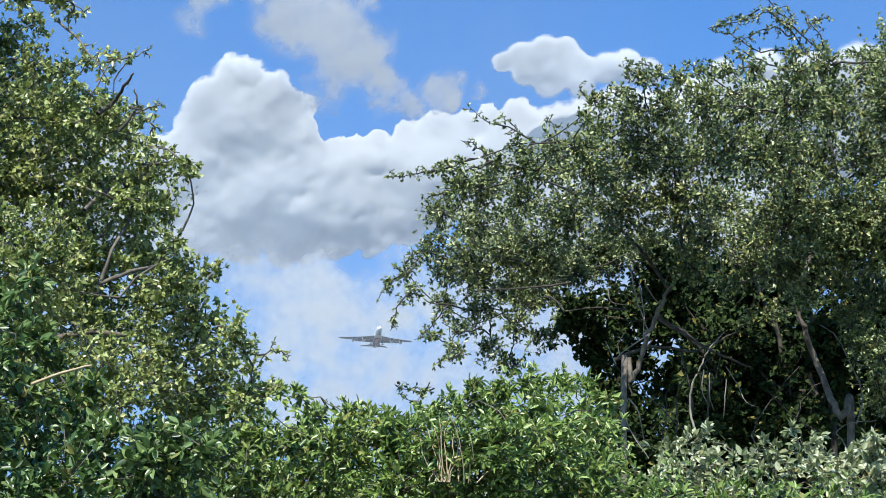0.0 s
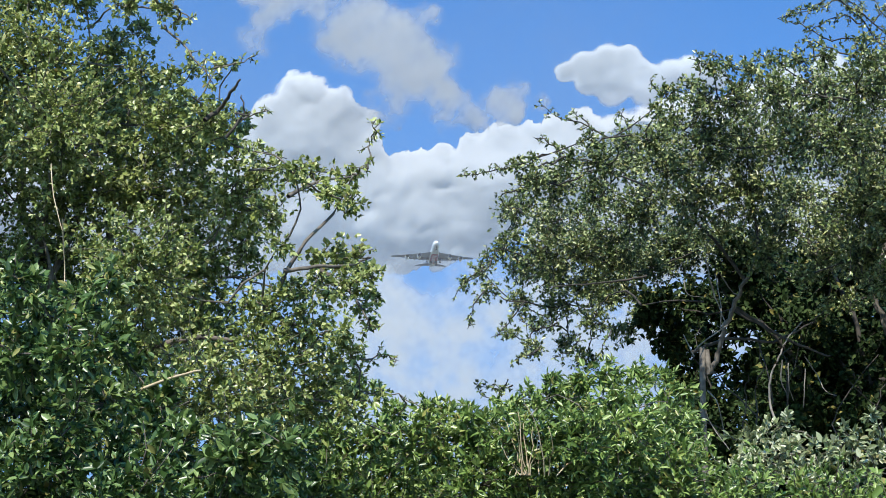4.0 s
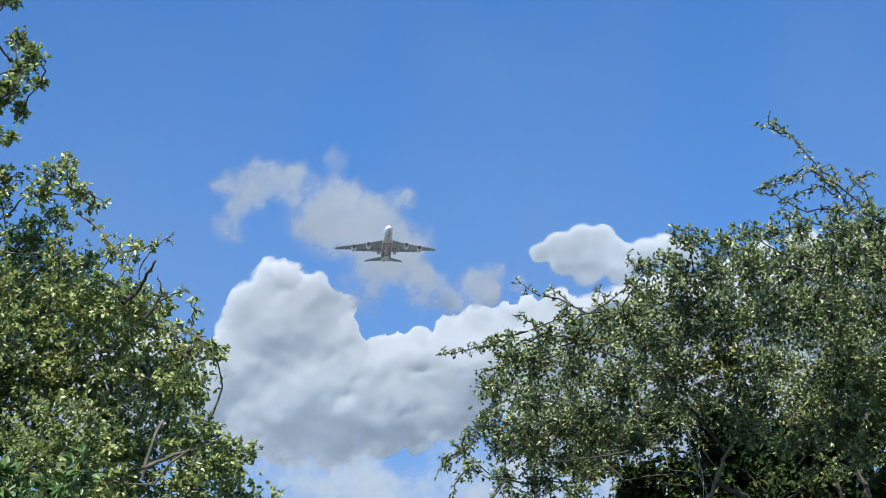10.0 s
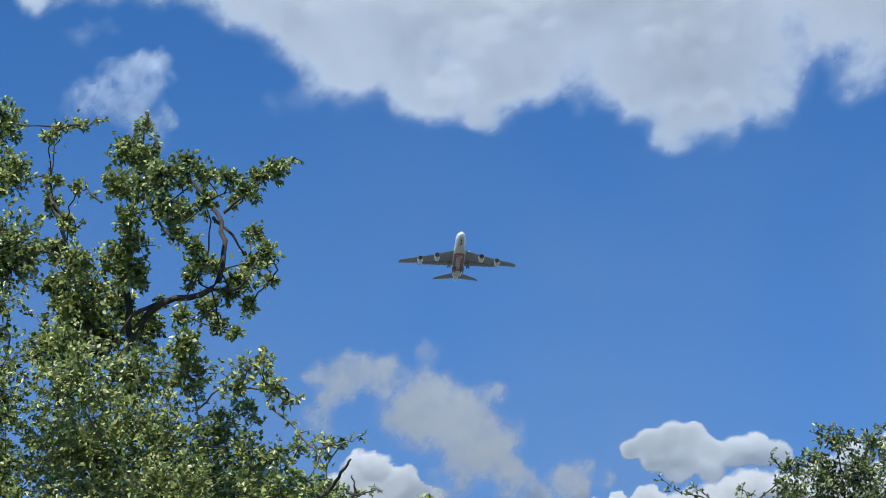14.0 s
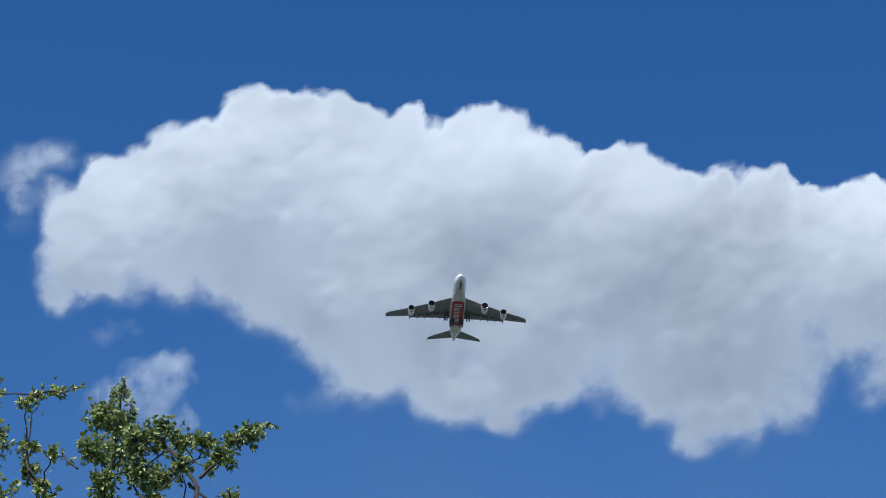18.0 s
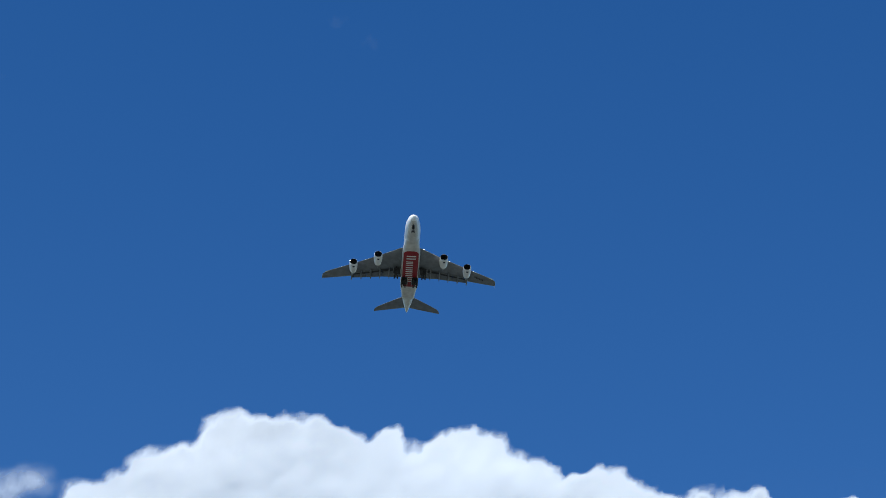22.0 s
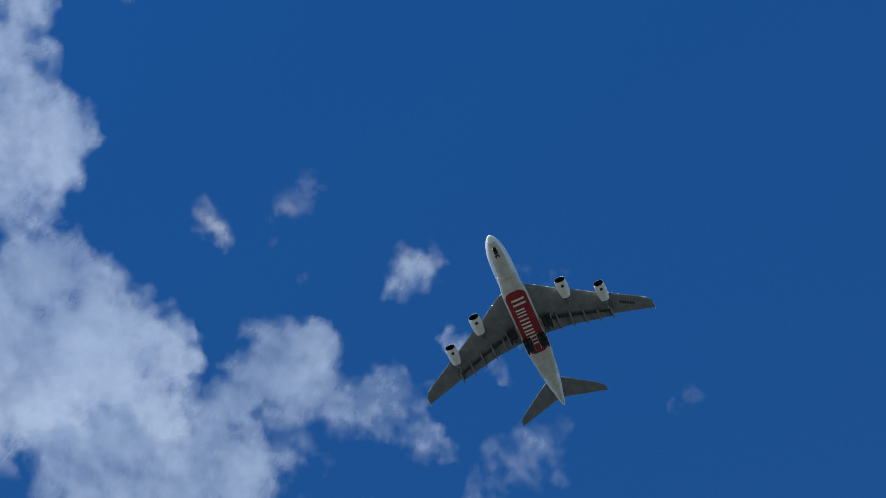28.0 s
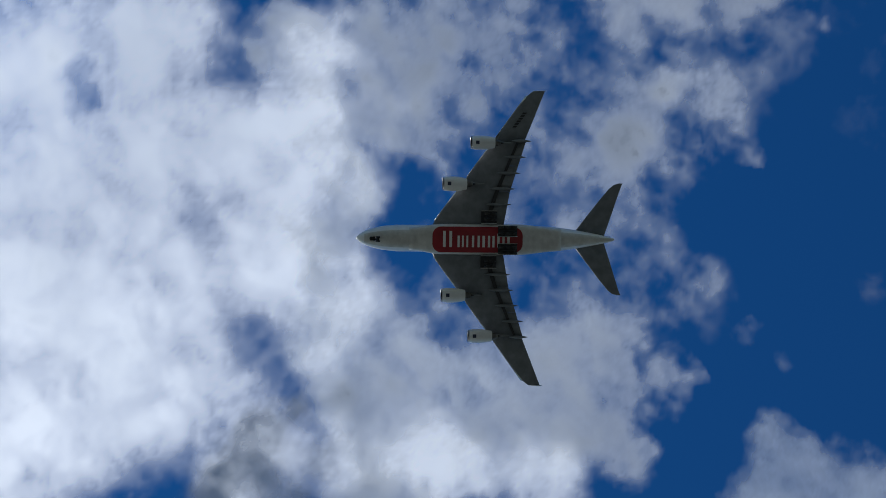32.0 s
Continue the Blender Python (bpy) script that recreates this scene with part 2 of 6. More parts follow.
def fbm(x, y, seed, octaves=4, gain=0.55):
    total, amp, freq = 0.0, 1.0, 1.0
    for k in range(octaves):
        total = total + amp * value_noise(x * freq + 7.3 * k, y * freq + 3.1 * k, lattice(seed + k))
        amp, freq = amp * gain, freq * 2.03
    return total


# ---- clouds: far off, lumpy shells of vapour ----
DRIFT = (-0.0008, -0.0006)                       # radians a second, sideways and upwards, by the wind


def cloud(name, label, turn, t_ref, mat, groups, step=1.1, rag=0.45, relief=1.0, seed=1, soft=0.0, grain=9.0, lumpy=3.0, away=4300.0, billow=0.0, erode=0.3, curl=1.0):
    """Puffs are (x, y, r[, weight]) in milliradians about the way that the turn (rx, ry, rz) faces; soft: one for all groups, or one for each."""
    rng = np.random.RandomState(seed)
    softs = soft if isinstance(soft, tuple) else (soft,) * len(groups)
    puffs = [(*p, s) if len(p) == 4 else (*p, 1.0, s) for g, s in zip(groups, softs) for p in g]
    soft = sum(softs) / len(softs)
    pad = 8
    reach = 1.22 + 0.62 * max(softs)
    x0, x1 = min(p[0] - p[2] * reach for p in puffs) - pad, max(p[0] + p[2] * reach for p in puffs) + pad
    y0, y1 = min(p[1] - p[2] * reach for p in puffs) - pad, max(p[1] + p[2] * reach for p in puffs) + pad
    nx, ny = int((x1 - x0) / step) + 2, int((y1 - y0) / step) + 2
    gx, gy = np.meshgrid(np.linspace(x0, x1, nx), np.linspace(y0, y1, ny), indexing="ij")
    warp = (4.0 + 6.0 * soft) * curl
    rough = 0.62 - 0.10 * soft
    wx = gx + warp * fbm(gx / 16, gy / 16, seed + 20, 6, rough) + 2.2 * curl * fbm(gx / 4.5, gy / 4.5, seed + 60, 3, 0.5)
    wy = gy + warp * fbm(gx / 16 + 9, gy / 16 + 4, seed + 30, 6, rough) + 2.2 * curl * fbm(gx / 4.5 + 5, gy / 4.5 + 2, seed + 70, 3, 0.5)
    sx = gx + 0.6 * warp * fbm(gx / 30, gy / 30, seed + 20, 2, 0.4)
    sy = gy + 0.6 * warp * fbm(gx / 30 + 9, gy / 30 + 4, seed + 30, 2, 0.4)
    clear, hump, knobs = np.ones_like(gx), np.zeros_like(gx), np.zeros_like(gx)
    for px, py, r, w, s in puffs:
        q = np.clip(1 - ((wx - px) ** 2 + (wy - py) ** 2) / (r * (1.22 + 0.62 * s)) ** 2, 0, 1)
        if w < 0:                                # a hollow
            clear = clear + (1 - clear) * np.clip(-w * q, 0, 1)
            continue
        clear *= 1 - w * np.clip(q ** (1 + 1.3 * s) * (1.35 - 0.35 * s), 0, 0.97)
        far = (sx - px) ** 2 + (sy - py) ** 2
        if billow:                               # round heads with creases between them, and knobs on the heads
            hump = np.maximum(hump, r * np.sqrt(np.clip(1 - far / (r * 1.35) ** 2, 0, 1)) * min(1.0, w + 0.2))
            for k in range(int(7 + r * 0.9)):
                a, d, rk = rng.uniform(0, 2 * math.pi), r * 1.15 * math.sqrt(rng.uniform(0, 1)), rng.uniform(2.0, 2.5 + 0.34 * r)
                knob = 1 - ((wx - px - d * math.cos(a)) ** 2 + (wy - py - d * math.sin(a)) ** 2) / rk ** 2
                knobs = np.maximum(knobs, rk * np.sqrt(np.clip(knob, 0, 1)))
        else:                                    # each puff is a low dome
            hump = hump + (r * np.clip(1 - far / (r * 1.9) ** 2, 0, 1) ** 2 * min(1.0, w + 0.2)) ** 3
    base = 1 - clear
    # worn away at the thin rims by noise that is drawn out along the wind
    ux, uy = gx * 0.83 + gy * 0.55, gy * 0.83 - gx * 0.55
    bend = 0.4 * soft * grain * fbm(gx / 24, gy / 24, seed + 80, 3, 0.5)
    rip = fbm((ux + bend) / (grain * (1 + 0.1 * soft)), uy / (grain * (1.4 - 0.1 * soft)), seed, 7, 0.6)
    shred = fbm((ux + bend) / (grain * 0.45), uy / (grain * (0.7 - 0.1 * soft)), seed + 50, 5, 0.6)
    tear = rip + 0.9 * shred
    worn = 1.0 + 0.6 * rag * tear + 2.6 * erode * (tear - 0.12) * (1 - base)
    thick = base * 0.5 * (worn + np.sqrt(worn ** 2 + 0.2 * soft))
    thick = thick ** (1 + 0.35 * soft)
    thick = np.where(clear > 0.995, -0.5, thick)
    scale = away / 1000.0
    hump = hump if billow else hump ** 0.3333
    for k in (1, 2, 3, 5, 8) if 0 < billow < 0.1 else (1, 2, 3) if billow else (1, 2, 3, 5, 8) if soft else ():    # soft clouds have no creases
        hump = (hump + np.roll(hump, k, 0) + np.roll(hump, -k, 0) + np.roll(hump, k, 1) + np.roll(hump, -k, 1)) / 5
    z = (hump + billow * knobs + lumpy * fbm(gx / 20, gy / 20, seed + 40, 4, 0.5)) * scale * relief
    keep = thick > -0.12
    cell = keep[:-1, :-1] | keep[1:, :-1] | keep[:-1, 1:] | keep[1:, 1:]
    idx = np.arange(nx * ny).reshape(nx, ny)
    quads = np.stack([idx[:-1, :-1], idx[1:, :-1], idx[1:, 1:], idx[:-1, 1:]], -1)[cell]
    used = np.unique(quads)
    remap = np.full(nx * ny, -1)
    remap[used] = np.arange(len(used))
    co = np.stack([gx * scale, gy * scale, z], -1).reshape(-1, 3)[used]
    me = bpy.data.meshes.new(name)
    me.from_pydata(co.tolist(), [], remap[quads].tolist())
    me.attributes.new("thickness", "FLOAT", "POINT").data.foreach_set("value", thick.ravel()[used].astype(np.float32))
    me.polygons.foreach_set("use_smooth", [True] * len(me.polygons))
    me.materials.append(mat)
    ob = new(name, me)
    tagged(ob, label, "cloud", "clouds in the sky", "structure")
    turned = pose(0, 0, 0, *turn)
    ahead = turned.to_3x3() @ Vector((0, 0, -1))
    side = Vector((ahead.y, -ahead.x, 0)).normalized()
    level = math.hypot(ahead.x, ahead.y)
    rise = side.cross(ahead)
    flow = (side * (DRIFT[0] * level) + rise * DRIFT[1]) * away
    home = Vector(EYE) + ahead * away
    CLOUD_ROWS.append((ob, [(t, Matrix.Translation(home + flow * (t - t_ref)) @ turned) for t in (0.0, 16.0, 32.0)]))
    return ob


CLOUD_ROWS = []
DOME = [(-46.6, 27.8, 10.3), (-56.1, 21.9, 8.3), (-36.3, 24.3, 9.9), (-27.4, 19.5, 7.1), (-62.0, 13.6, 7.5), (-44.2, 14.0, 13.0), (-28.4, 8.1, 11.5), (-52.1, 4.1, 11.1), (-19.7, 15.6, 2.8), (-67.9, 7.1, 6.7)]
CREST = [(-9.7, 8.5, 3.9), (-3.8, 10.5, 3.9), (3.2, 12.4, 4.3), (13.0, 12.4, 5.1), (22.9, 14.4, 5.9), (31.8, 16.4, 5.1), (40.7, 17.6, 6.3), (50.5, 19.0, 7.1), (-16.6, 7.1, 4.7)]
BODY = [(-69.9, -1.8, 10.9), (-36.3, -3.8, 13.8), (-16.6, -1.8, 11.1), (-0.8, 0.2, 10.3), (15.0, 0.2, 11.1), (30.8, 2.2, 11.1), (46.6, 2.2, 13.0), (66.3, 10.1, 15.0), (88.1, 14.0, 17.0), (111.8, 14.0, 18.8), (137.4, 16.0, 18.8), (161.1, 16.0, 18.8), (-87.7, 2.2, 13.0), (-105.4, -1.8, 15.0), (-125.2, -3.8, 15.8), (-146.9, -5.7, 15.8)]
LOBES = [(-44.2, -12.6, 11.5), (-26.5, -14.6, 11.5), (-8.7, -12.6, 11.5), (8.1, -14.0, 9.5), (-56.1, -11.7, 9.5), (17.0, -12.6, 7.5), (23.9, -5.7, 7.1), (-75.8, -9.7, 11.1), (-95.6, -15.6, 13.0), (42.7, -15.6, 11.8), (72.3, -15.6, 17.0), (101.9, -15.6, 18.8), (131.5, -15.6, 18.8), (-119.3, -19.5, 13.8)]
BASE = [(-60.0, -23.5, 7.9, 0.9), (-44.2, -24.7, 7.1, 0.9), (-28.4, -25.5, 7.1, 0.9), (-12.6, -24.7, 7.1, 0.9), (1.2, -23.5, 7.1, 0.9), (13.0, -21.5, 5.9, 0.8), (-75.8, -23.5, 9.1, 0.9), (23.9, -15.6, 4.3, 0.6)]
cloud("cumulus_cloud", "towering white cumulus cloud with a flat grey base", (109.90, -1.93, 0.02), 6.0, CUMULUS, [DOME, CREST, BODY, LOBES, BASE], relief=0.95, seed=3, away=4450.0, billow=0.18, erode=0.25, rag=0.2)
RAGGED = [(-65.9, 67.3, 5.1, 0.8), (-55.1, 64.4, 8.3, 0.9), (-62.0, 53.5, 6.7, 0.8), (-43.2, 66.3, 6.7, 0.9), (-26.5, 59.4, 9.1), (-28.4, 49.6, 9.9), (-16.6, 47.6, 11.5), (-4.7, 59.4, 3.6, 0.6), (-12.6, 35.7, 10.3), (-3.8, 42.6, 9.1), (-20.5, 29.8, 6.7, 0.8), (1.2, 29.8, 7.1), (13.0, 27.4, 5.5, 0.9), (23.9, 27.4, 5.1, 0.9), (34.8, 27.8, 3.6, 0.6), (-25.5, 75.2, 4.7, 0.35), (-36.3, 57.5, 11.8, 0.5), (-10.7, 47.6, 11.8, 0.7)]
cloud("ragged_cloud", "ragged pale grey cloud drifting above the cumulus", (109.90, -1.93, 0.02), 6.0, VEIL, [RAGGED], rag=0.26, relief=0.25, seed=14, away=4250.0, soft=0.45, erode=0.3)
SMALL = [(45.0, 39.7, 3.4), (50.9, 42.1, 4.5), (58.4, 43.6, 5.1), (66.3, 42.5, 4.5), (72.3, 38.5, 3.6), (54.5, 36.7, 5.5), (64.4, 35.3, 5.1), (80.2, 37.7, 5.1, 0.8), (88.1, 38.7, 5.5, 0.8), (96.0, 37.7, 4.3, 0.7), (72.3, 30.8, 4.7, 0.6), (60.4, 30.8, 4.3, 0.6), (137.4, 39.7, 5.9, 0.8), (153.2, 38.1, 7.1), (169.0, 38.7, 9.1), (121.6, 35.7, 5.9, 0.7)]
cloud("small_cumulus", "small rounded white cumulus cloud", (109.90, -1.93, 0.02), 6.0, CUMULUS, [SMALL], seed=25, away=4350.0, relief=0.5, billow=0.15, erode=0.1, soft=0.3, rag=0.1, curl=0.35)
LOW_HAZE = [(-18.6, -39.3, 8.7, 0.56), (-38.3, -37.3, 11.8, 0.43), (-32.4, -25.5, 7.9, 0.31), (-26.5, -49.2, 11.8, 0.5), (-8.7, -57.1, 17.8, 0.37), (-18.6, -70.9, 21.7, 0.4), (-36.3, -66.9, 21.7, 0.37), (-65.9, -51.1, 23.7, 0.37), (-56.1, -23.5, 13.8, 0.37), (7.1, -70.9, 21.7, 0.37), (22.9, -47.2, 21.7, 0.43), (42.6, -66.9, 25.7, 0.43), (72.3, -51.1, 25.7, 0.43), (101.9, -63.0, 27.6, 0.43), (131.5, -55.1, 27.6, 0.37), (-95.6, -63.0, 27.6, 0.37), (11.1, -35.3, 11.8, 0.37), (-44.2, -90.6, 23.7, 0.43), (3.2, -96.6, 27.6, 0.43), (52.5, -96.6, 27.6, 0.43)]
LOW_HAZE_EDGE = [(-125.2, -51.1, 23.7, 0.31), (92.0, -31.4, 21.7, 0.43), (52.5, -31.4, 21.7, 0.5), (-18.6, -39.3, 6.7, 0.5), (-12.6, -45.2, 7.9, 0.45), (-24.5, -33.4, 3.9, 0.35), (-4.7, -51.1, 9.9, 0.3)]
cloud("haze_cloud", "pale hazy cloud layer low over the hedge", (109.90, -1.93, 0.02), 6.0, HAZE, [LOW_HAZE + LOW_HAZE_EDGE], rag=0.22, relief=0.1, seed=36, away=4100.0, soft=1.0)
BANK_CREST_A = [(-116.3, -1.4, 8.1, 0.9), (-111.4, -3.8, 9.1), (-101.5, 3.8, 8.1), (-91.6, 10.5, 8.1), (-81.7, 11.7, 7.5), (-69.9, 17.4, 7.5), (-62.0, 21.9, 7.1), (-52.1, 24.3, 6.5), (-42.3, 25.9, 6.9), (-32.4, 22.7, 6.9), (-24.5, 19.5, 6.9), (-18.6, 16.4, 5.5), (-9.7, 19.5, 6.3), (-8.3, 12.4, 6.5), (-12.2, 11.7, 9.1), (0.2, 9.7, 9.7), (12.0, 16.8, 7.1), (19.0, 20.3, 6.5), (25.9, 17.6, 7.1), (32.8, 11.7, 7.1), (40.7, 6.9, 7.1), (52.5, 3.0, 6.3), (62.4, 3.0, 6.3), (72.3, 4.1, 6.3), (80.2, 1.0, 6.3), (88.1, -1.4, 5.7), (97.9, 0.2, 6.3), (107.8, -4.3, 5.5), (119.7, -2.0, 6.1), (129.5, -6.1, 5.5), (141.4, -6.9, 6.3)]
BANK_CREST_B = [(151.3, -5.9, 6.3), (165.1, -5.7, 9.7)]
BANK_CREST = BANK_CREST_A + BANK_CREST_B
BANK_BODY_A = [(-131.1, -9.7, 6.7, 0.6), (-143.0, -10.7, 5.5, 0.35), (-130.1, -22.5, 7.1, 0.75), (-117.3, -11.7, 10.7), (-114.3, -25.5, 10.7), (-115.3, -35.3, 7.9), (-121.2, -29.4, 8.7), (-123.2, -15.6, 9.9), (-103.5, -9.7, 12.6), (-83.7, -1.8, 14.6), (-64.0, 8.1, 14.6), (-44.2, 10.1, 14.6), (-26.5, 6.1, 12.6), (-8.7, 0.2, 11.1), (7.1, 1.2, 9.1), (19.0, 4.1, 12.6), (34.8, -3.8, 13.0), (52.5, -9.7, 13.0), (72.3, -9.7, 13.0), (92.0, -11.7, 13.0), (111.8, -14.0, 13.0), (131.5, -18.0, 13.8), (153.2, -18.0, 15.0), (-95.6, -23.5, 14.6), (-71.9, -19.5, 16.6), (-48.2, -15.6, 16.6), (-24.5, -17.6, 16.6), (-0.8, -19.5, 16.6), (22.9, -23.5, 16.6), (46.6, -29.4, 16.6), (70.3, -31.4, 16.6)]
BANK_BODY_B = [(94.0, -35.3, 16.6), (117.7, -39.3, 14.6), (141.4, -39.3, 14.6), (165.1, -39.3, 16.6), (180.9, -23.5, 17.8), (196.7, -35.3, 19.7), (-56.1, -33.4, 13.0), (-36.3, -37.3, 15.0), (-12.6, -41.3, 15.0), (11.1, -45.2, 15.0), (34.8, -47.2, 15.0), (58.4, -45.2, 15.0), (82.1, -49.2, 13.8), (107.8, -51.1, 13.8)]
BANK_BODY = BANK_BODY_A + BANK_BODY_B
BANK_UNDER = [(-129.1, -31.4, 7.1, 0.8), (-131.1, -41.3, 5.3, 0.7), (-121.2, -43.2, 3.9, 0.6), (-107.4, -39.3, 7.1, 0.8), (-89.6, -35.3, 9.1), (-71.9, -35.3, 9.1), (-60.0, -47.2, 9.1), (-44.2, -49.2, 10.9), (-28.4, -59.0, 11.8), (-20.5, -68.9, 11.1), (-4.7, -65.0, 12.6), (7.1, -74.8, 11.8), (-16.6, -57.1, 11.8), (22.9, -74.8, 10.7, 0.9), (38.7, -70.9, 9.1, 0.9), (22.9, -82.7, 6.3, 0.6), (50.5, -63.0, 9.1, 0.9)]
BANK_FRINGE_A = [(-130.1, 7.1, 5.9, 0.48), (-140.0, 4.1, 6.7, 0.4), (-147.9, -0.8, 6.3, 0.32), (-143.0, -3.8, 5.9, 0.28), (-4.7, -80.8, 5.5, 0.4), (58.4, -55.1, 10.7), (78.2, -63.0, 10.7), (78.2, -76.8, 9.1), (94.0, -82.7, 9.1), (105.8, -78.8, 7.5), (101.9, -66.9, 9.1), (121.6, -59.0, 10.7), (129.5, -68.9, 9.1, 0.6), (141.4, -55.1, 9.1), (125.6, -80.8, 7.5, 0.7), (153.2, -70.9, 8.3, 0.7), (161.1, -59.0, 10.7, 0.9), (88.1, -90.6, 7.1, 0.9), (107.8, -88.7, 7.1, 0.7), (-36.3, -76.8, 6.3, 0.35), (-46.2, -80.8, 5.5, 0.25), (58.4, -78.8, 5.5, 0.3), (59.4, -68.9, 7.9, 0.6), (-143.0, -17.6, 5.9, 0.25), (-137.0, -31.4, 5.1, 0.3), (23.9, -61.4, 9.9)]
BANK_FRINGE_B = [(28.8, -68.9, 9.1), (90.0, -69.9, 9.9), (111.8, -72.9, 9.9, 0.95), (72.3, -66.9, 9.9)]
BANK_FRINGE = BANK_FRINGE_A + BANK_FRINGE_B
BANK_LOBES = [(-60.0, -4.7, 24.7), (-95.6, -15.6, 17.0), (-32.4, -15.6, 21.7), (17.0, -9.7, 22.1), (68.3, -23.5, 22.1), (115.7, -29.4, 20.9), (-16.6, -39.3, 22.1), (34.8, -47.2, 20.5), (153.2, -31.4, 23.7), (90.0, -49.2, 17.8)]
cloud("cloud_bank", "broad white cloud bank with a soft grey underside", (123.16, -2.27, 2.40), 19.0, BANK, [BANK_CREST, BANK_BODY, BANK_UNDER, BANK_FRINGE, BANK_LOBES], step=1.2, relief=0.52, seed=47, away=4000.0, soft=(0.12, 0.2, 1.0, 1.15, 0.2), grain=16.0, billow=0.09, erode=0.25, rag=0.16, lumpy=2.0, curl=0.7)
PUFF = [(-91.6, -70.9, 5.9, 0.9), (-98.5, -77.8, 7.5, 0.9), (-108.4, -78.8, 7.1, 0.8), (-115.3, -82.7, 5.5, 0.6), (-86.7, -80.8, 3.9, 0.8), (-95.6, -86.7, 7.5, 0.7), (-113.3, -57.1, 6.3, 0.3), (-105.4, -51.1, 5.5, 0.25), (-121.2, -51.1, 4.7, 0.2)]
cloud("cloud_puff", "small detached white cloud puff below the bank", (123.16, -2.27, 2.40), 19.0, FRAGMENT, [PUFF], relief=0.4, seed=58, away=3800.0, soft=0.8, erode=0.6, rag=0.6)
RING = [(15.0, 59.4, 3.9, 0.7), (9.1, 65.4, 2.8, 0.6), (20.9, 57.5, 2.8, 0.55), (15.0, 75.2, 3.6, 0.5), (22.9, 78.2, 3.9, 0.45), (32.8, 80.2, 3.9, 0.4), (40.7, 77.2, 3.6, 0.45), (47.6, 72.3, 3.9, 0.6), (38.7, 65.4, 3.9, 0.65), (31.8, 66.3, 2.8, 0.6), (43.6, 62.4, 3.2, 0.5), (46.6, 52.5, 3.6, 0.28), (42.7, 47.6, 2.8, 0.22), (28.8, 69.3, 11.8, 0.2), (13.0, 67.3, 4.3, 0.4), (19.0, 77.2, 5.1, 0.35), (42.7, 71.3, 5.9, 0.4), (26.9, 63.4, 5.1, 0.35), (-28.4, 19.0, 2.8, 0.15), (-16.6, 13.0, 3.2, 0.15), (-150.9, -5.7, 5.5, 0.12), (-131.1, 51.5, 4.7, 0.12), (-105.4, 63.4, 5.1, 0.14)]
cloud("wisp_ring", "faint ring-shaped wisp of cloud", (131.47, -1.37, 3.29), 23.0, WISP, [RING], step=0.8, relief=0.1, seed=69, away=3600.0, soft=0.8, grain=9.0, erode=0.45, rag=0.6, curl=0.5)
BROKEN = [(-146.9, 75.2, 16.2), (-133.1, 79.2, 10.9), (-125.2, 67.3, 7.1, 0.8), (-143.0, 47.6, 18.2), (-119.3, 41.7, 14.6), (-148.9, 23.9, 16.2), (-129.1, 21.9, 14.6), (-109.4, 27.8, 10.7), (-103.5, 51.5, 12.6), (-91.6, 63.4, 10.7), (-81.7, 65.4, 8.7), (-87.7, 49.6, 10.7), (-75.8, 53.5, 7.1, 0.6), (-71.9, 61.4, 5.5, 0.4), (-119.3, 4.1, 7.1, 0.6), (-105.4, 4.1, 6.3, 0.6), (-101.5, 0.2, 4.3, 0.5), (-91.6, 23.9, 9.1, 0.3), (-166.7, 57.5, 18.2), (-166.7, 27.8, 18.2)]
STRAGGLERS = [(-66.0, 39.7, 8.3, 0.6), (-60.0, 47.6, 5.5, 0.6), (-52.1, 43.6, 6.5, 0.75), (-56.1, 33.8, 7.5, 0.6), (-46.2, 39.7, 4.7, 0.6), (-71.9, 37.7, 7.5, 0.4), (-48.2, 25.9, 5.1, 0.6), (-43.2, 19.9, 4.7, 0.7), (-38.3, 16.0, 3.8, 0.6), (-50.2, 19.9, 4.7, 0.4), (-40.3, 79.2, 7.1, 0.85), (-46.2, 75.2, 4.5, 0.7), (-32.4, 78.2, 3.9, 0.8), (-34.4, 73.3, 3.8, 0.5), (-28.4, 49.6, 3.4, 0.55), (-34.4, 53.5, 2.8, 0.5), (-20.5, 45.6, 3.8, 0.55), (-16.6, 39.7, 2.4, 0.4), (-7.7, 53.5, 4.1, 0.65), (-10.7, 49.6, 3.8, 0.6), (-13.6, 57.5, 2.8, 0.4), (7.1, 61.4, 2.4, 0.4)]
VEILS = [(-28.4, 0.2, 7.5, 0.35), (-34.4, -5.7, 5.5, 0.4), (-18.6, 6.1, 7.5, 0.35), (-8.7, 14.0, 6.5, 0.3), (-6.7, 4.1, 7.5, 0.25), (-36.3, -11.7, 5.5, 0.25), (-24.5, -29.4, 5.1, 0.45), (-26.5, -23.5, 4.7, 0.35), (-12.6, -31.4, 6.5, 0.5), (-2.8, -33.4, 4.7, 0.5), (3.2, -29.4, 4.7, 0.35), (-28.4, -17.6, 5.5, 0.2), (39.7, 14.0, 3.0, 0.2), (43.6, 10.1, 2.4, 0.18), (-73.9, 6.1, 4.7, 0.3)]
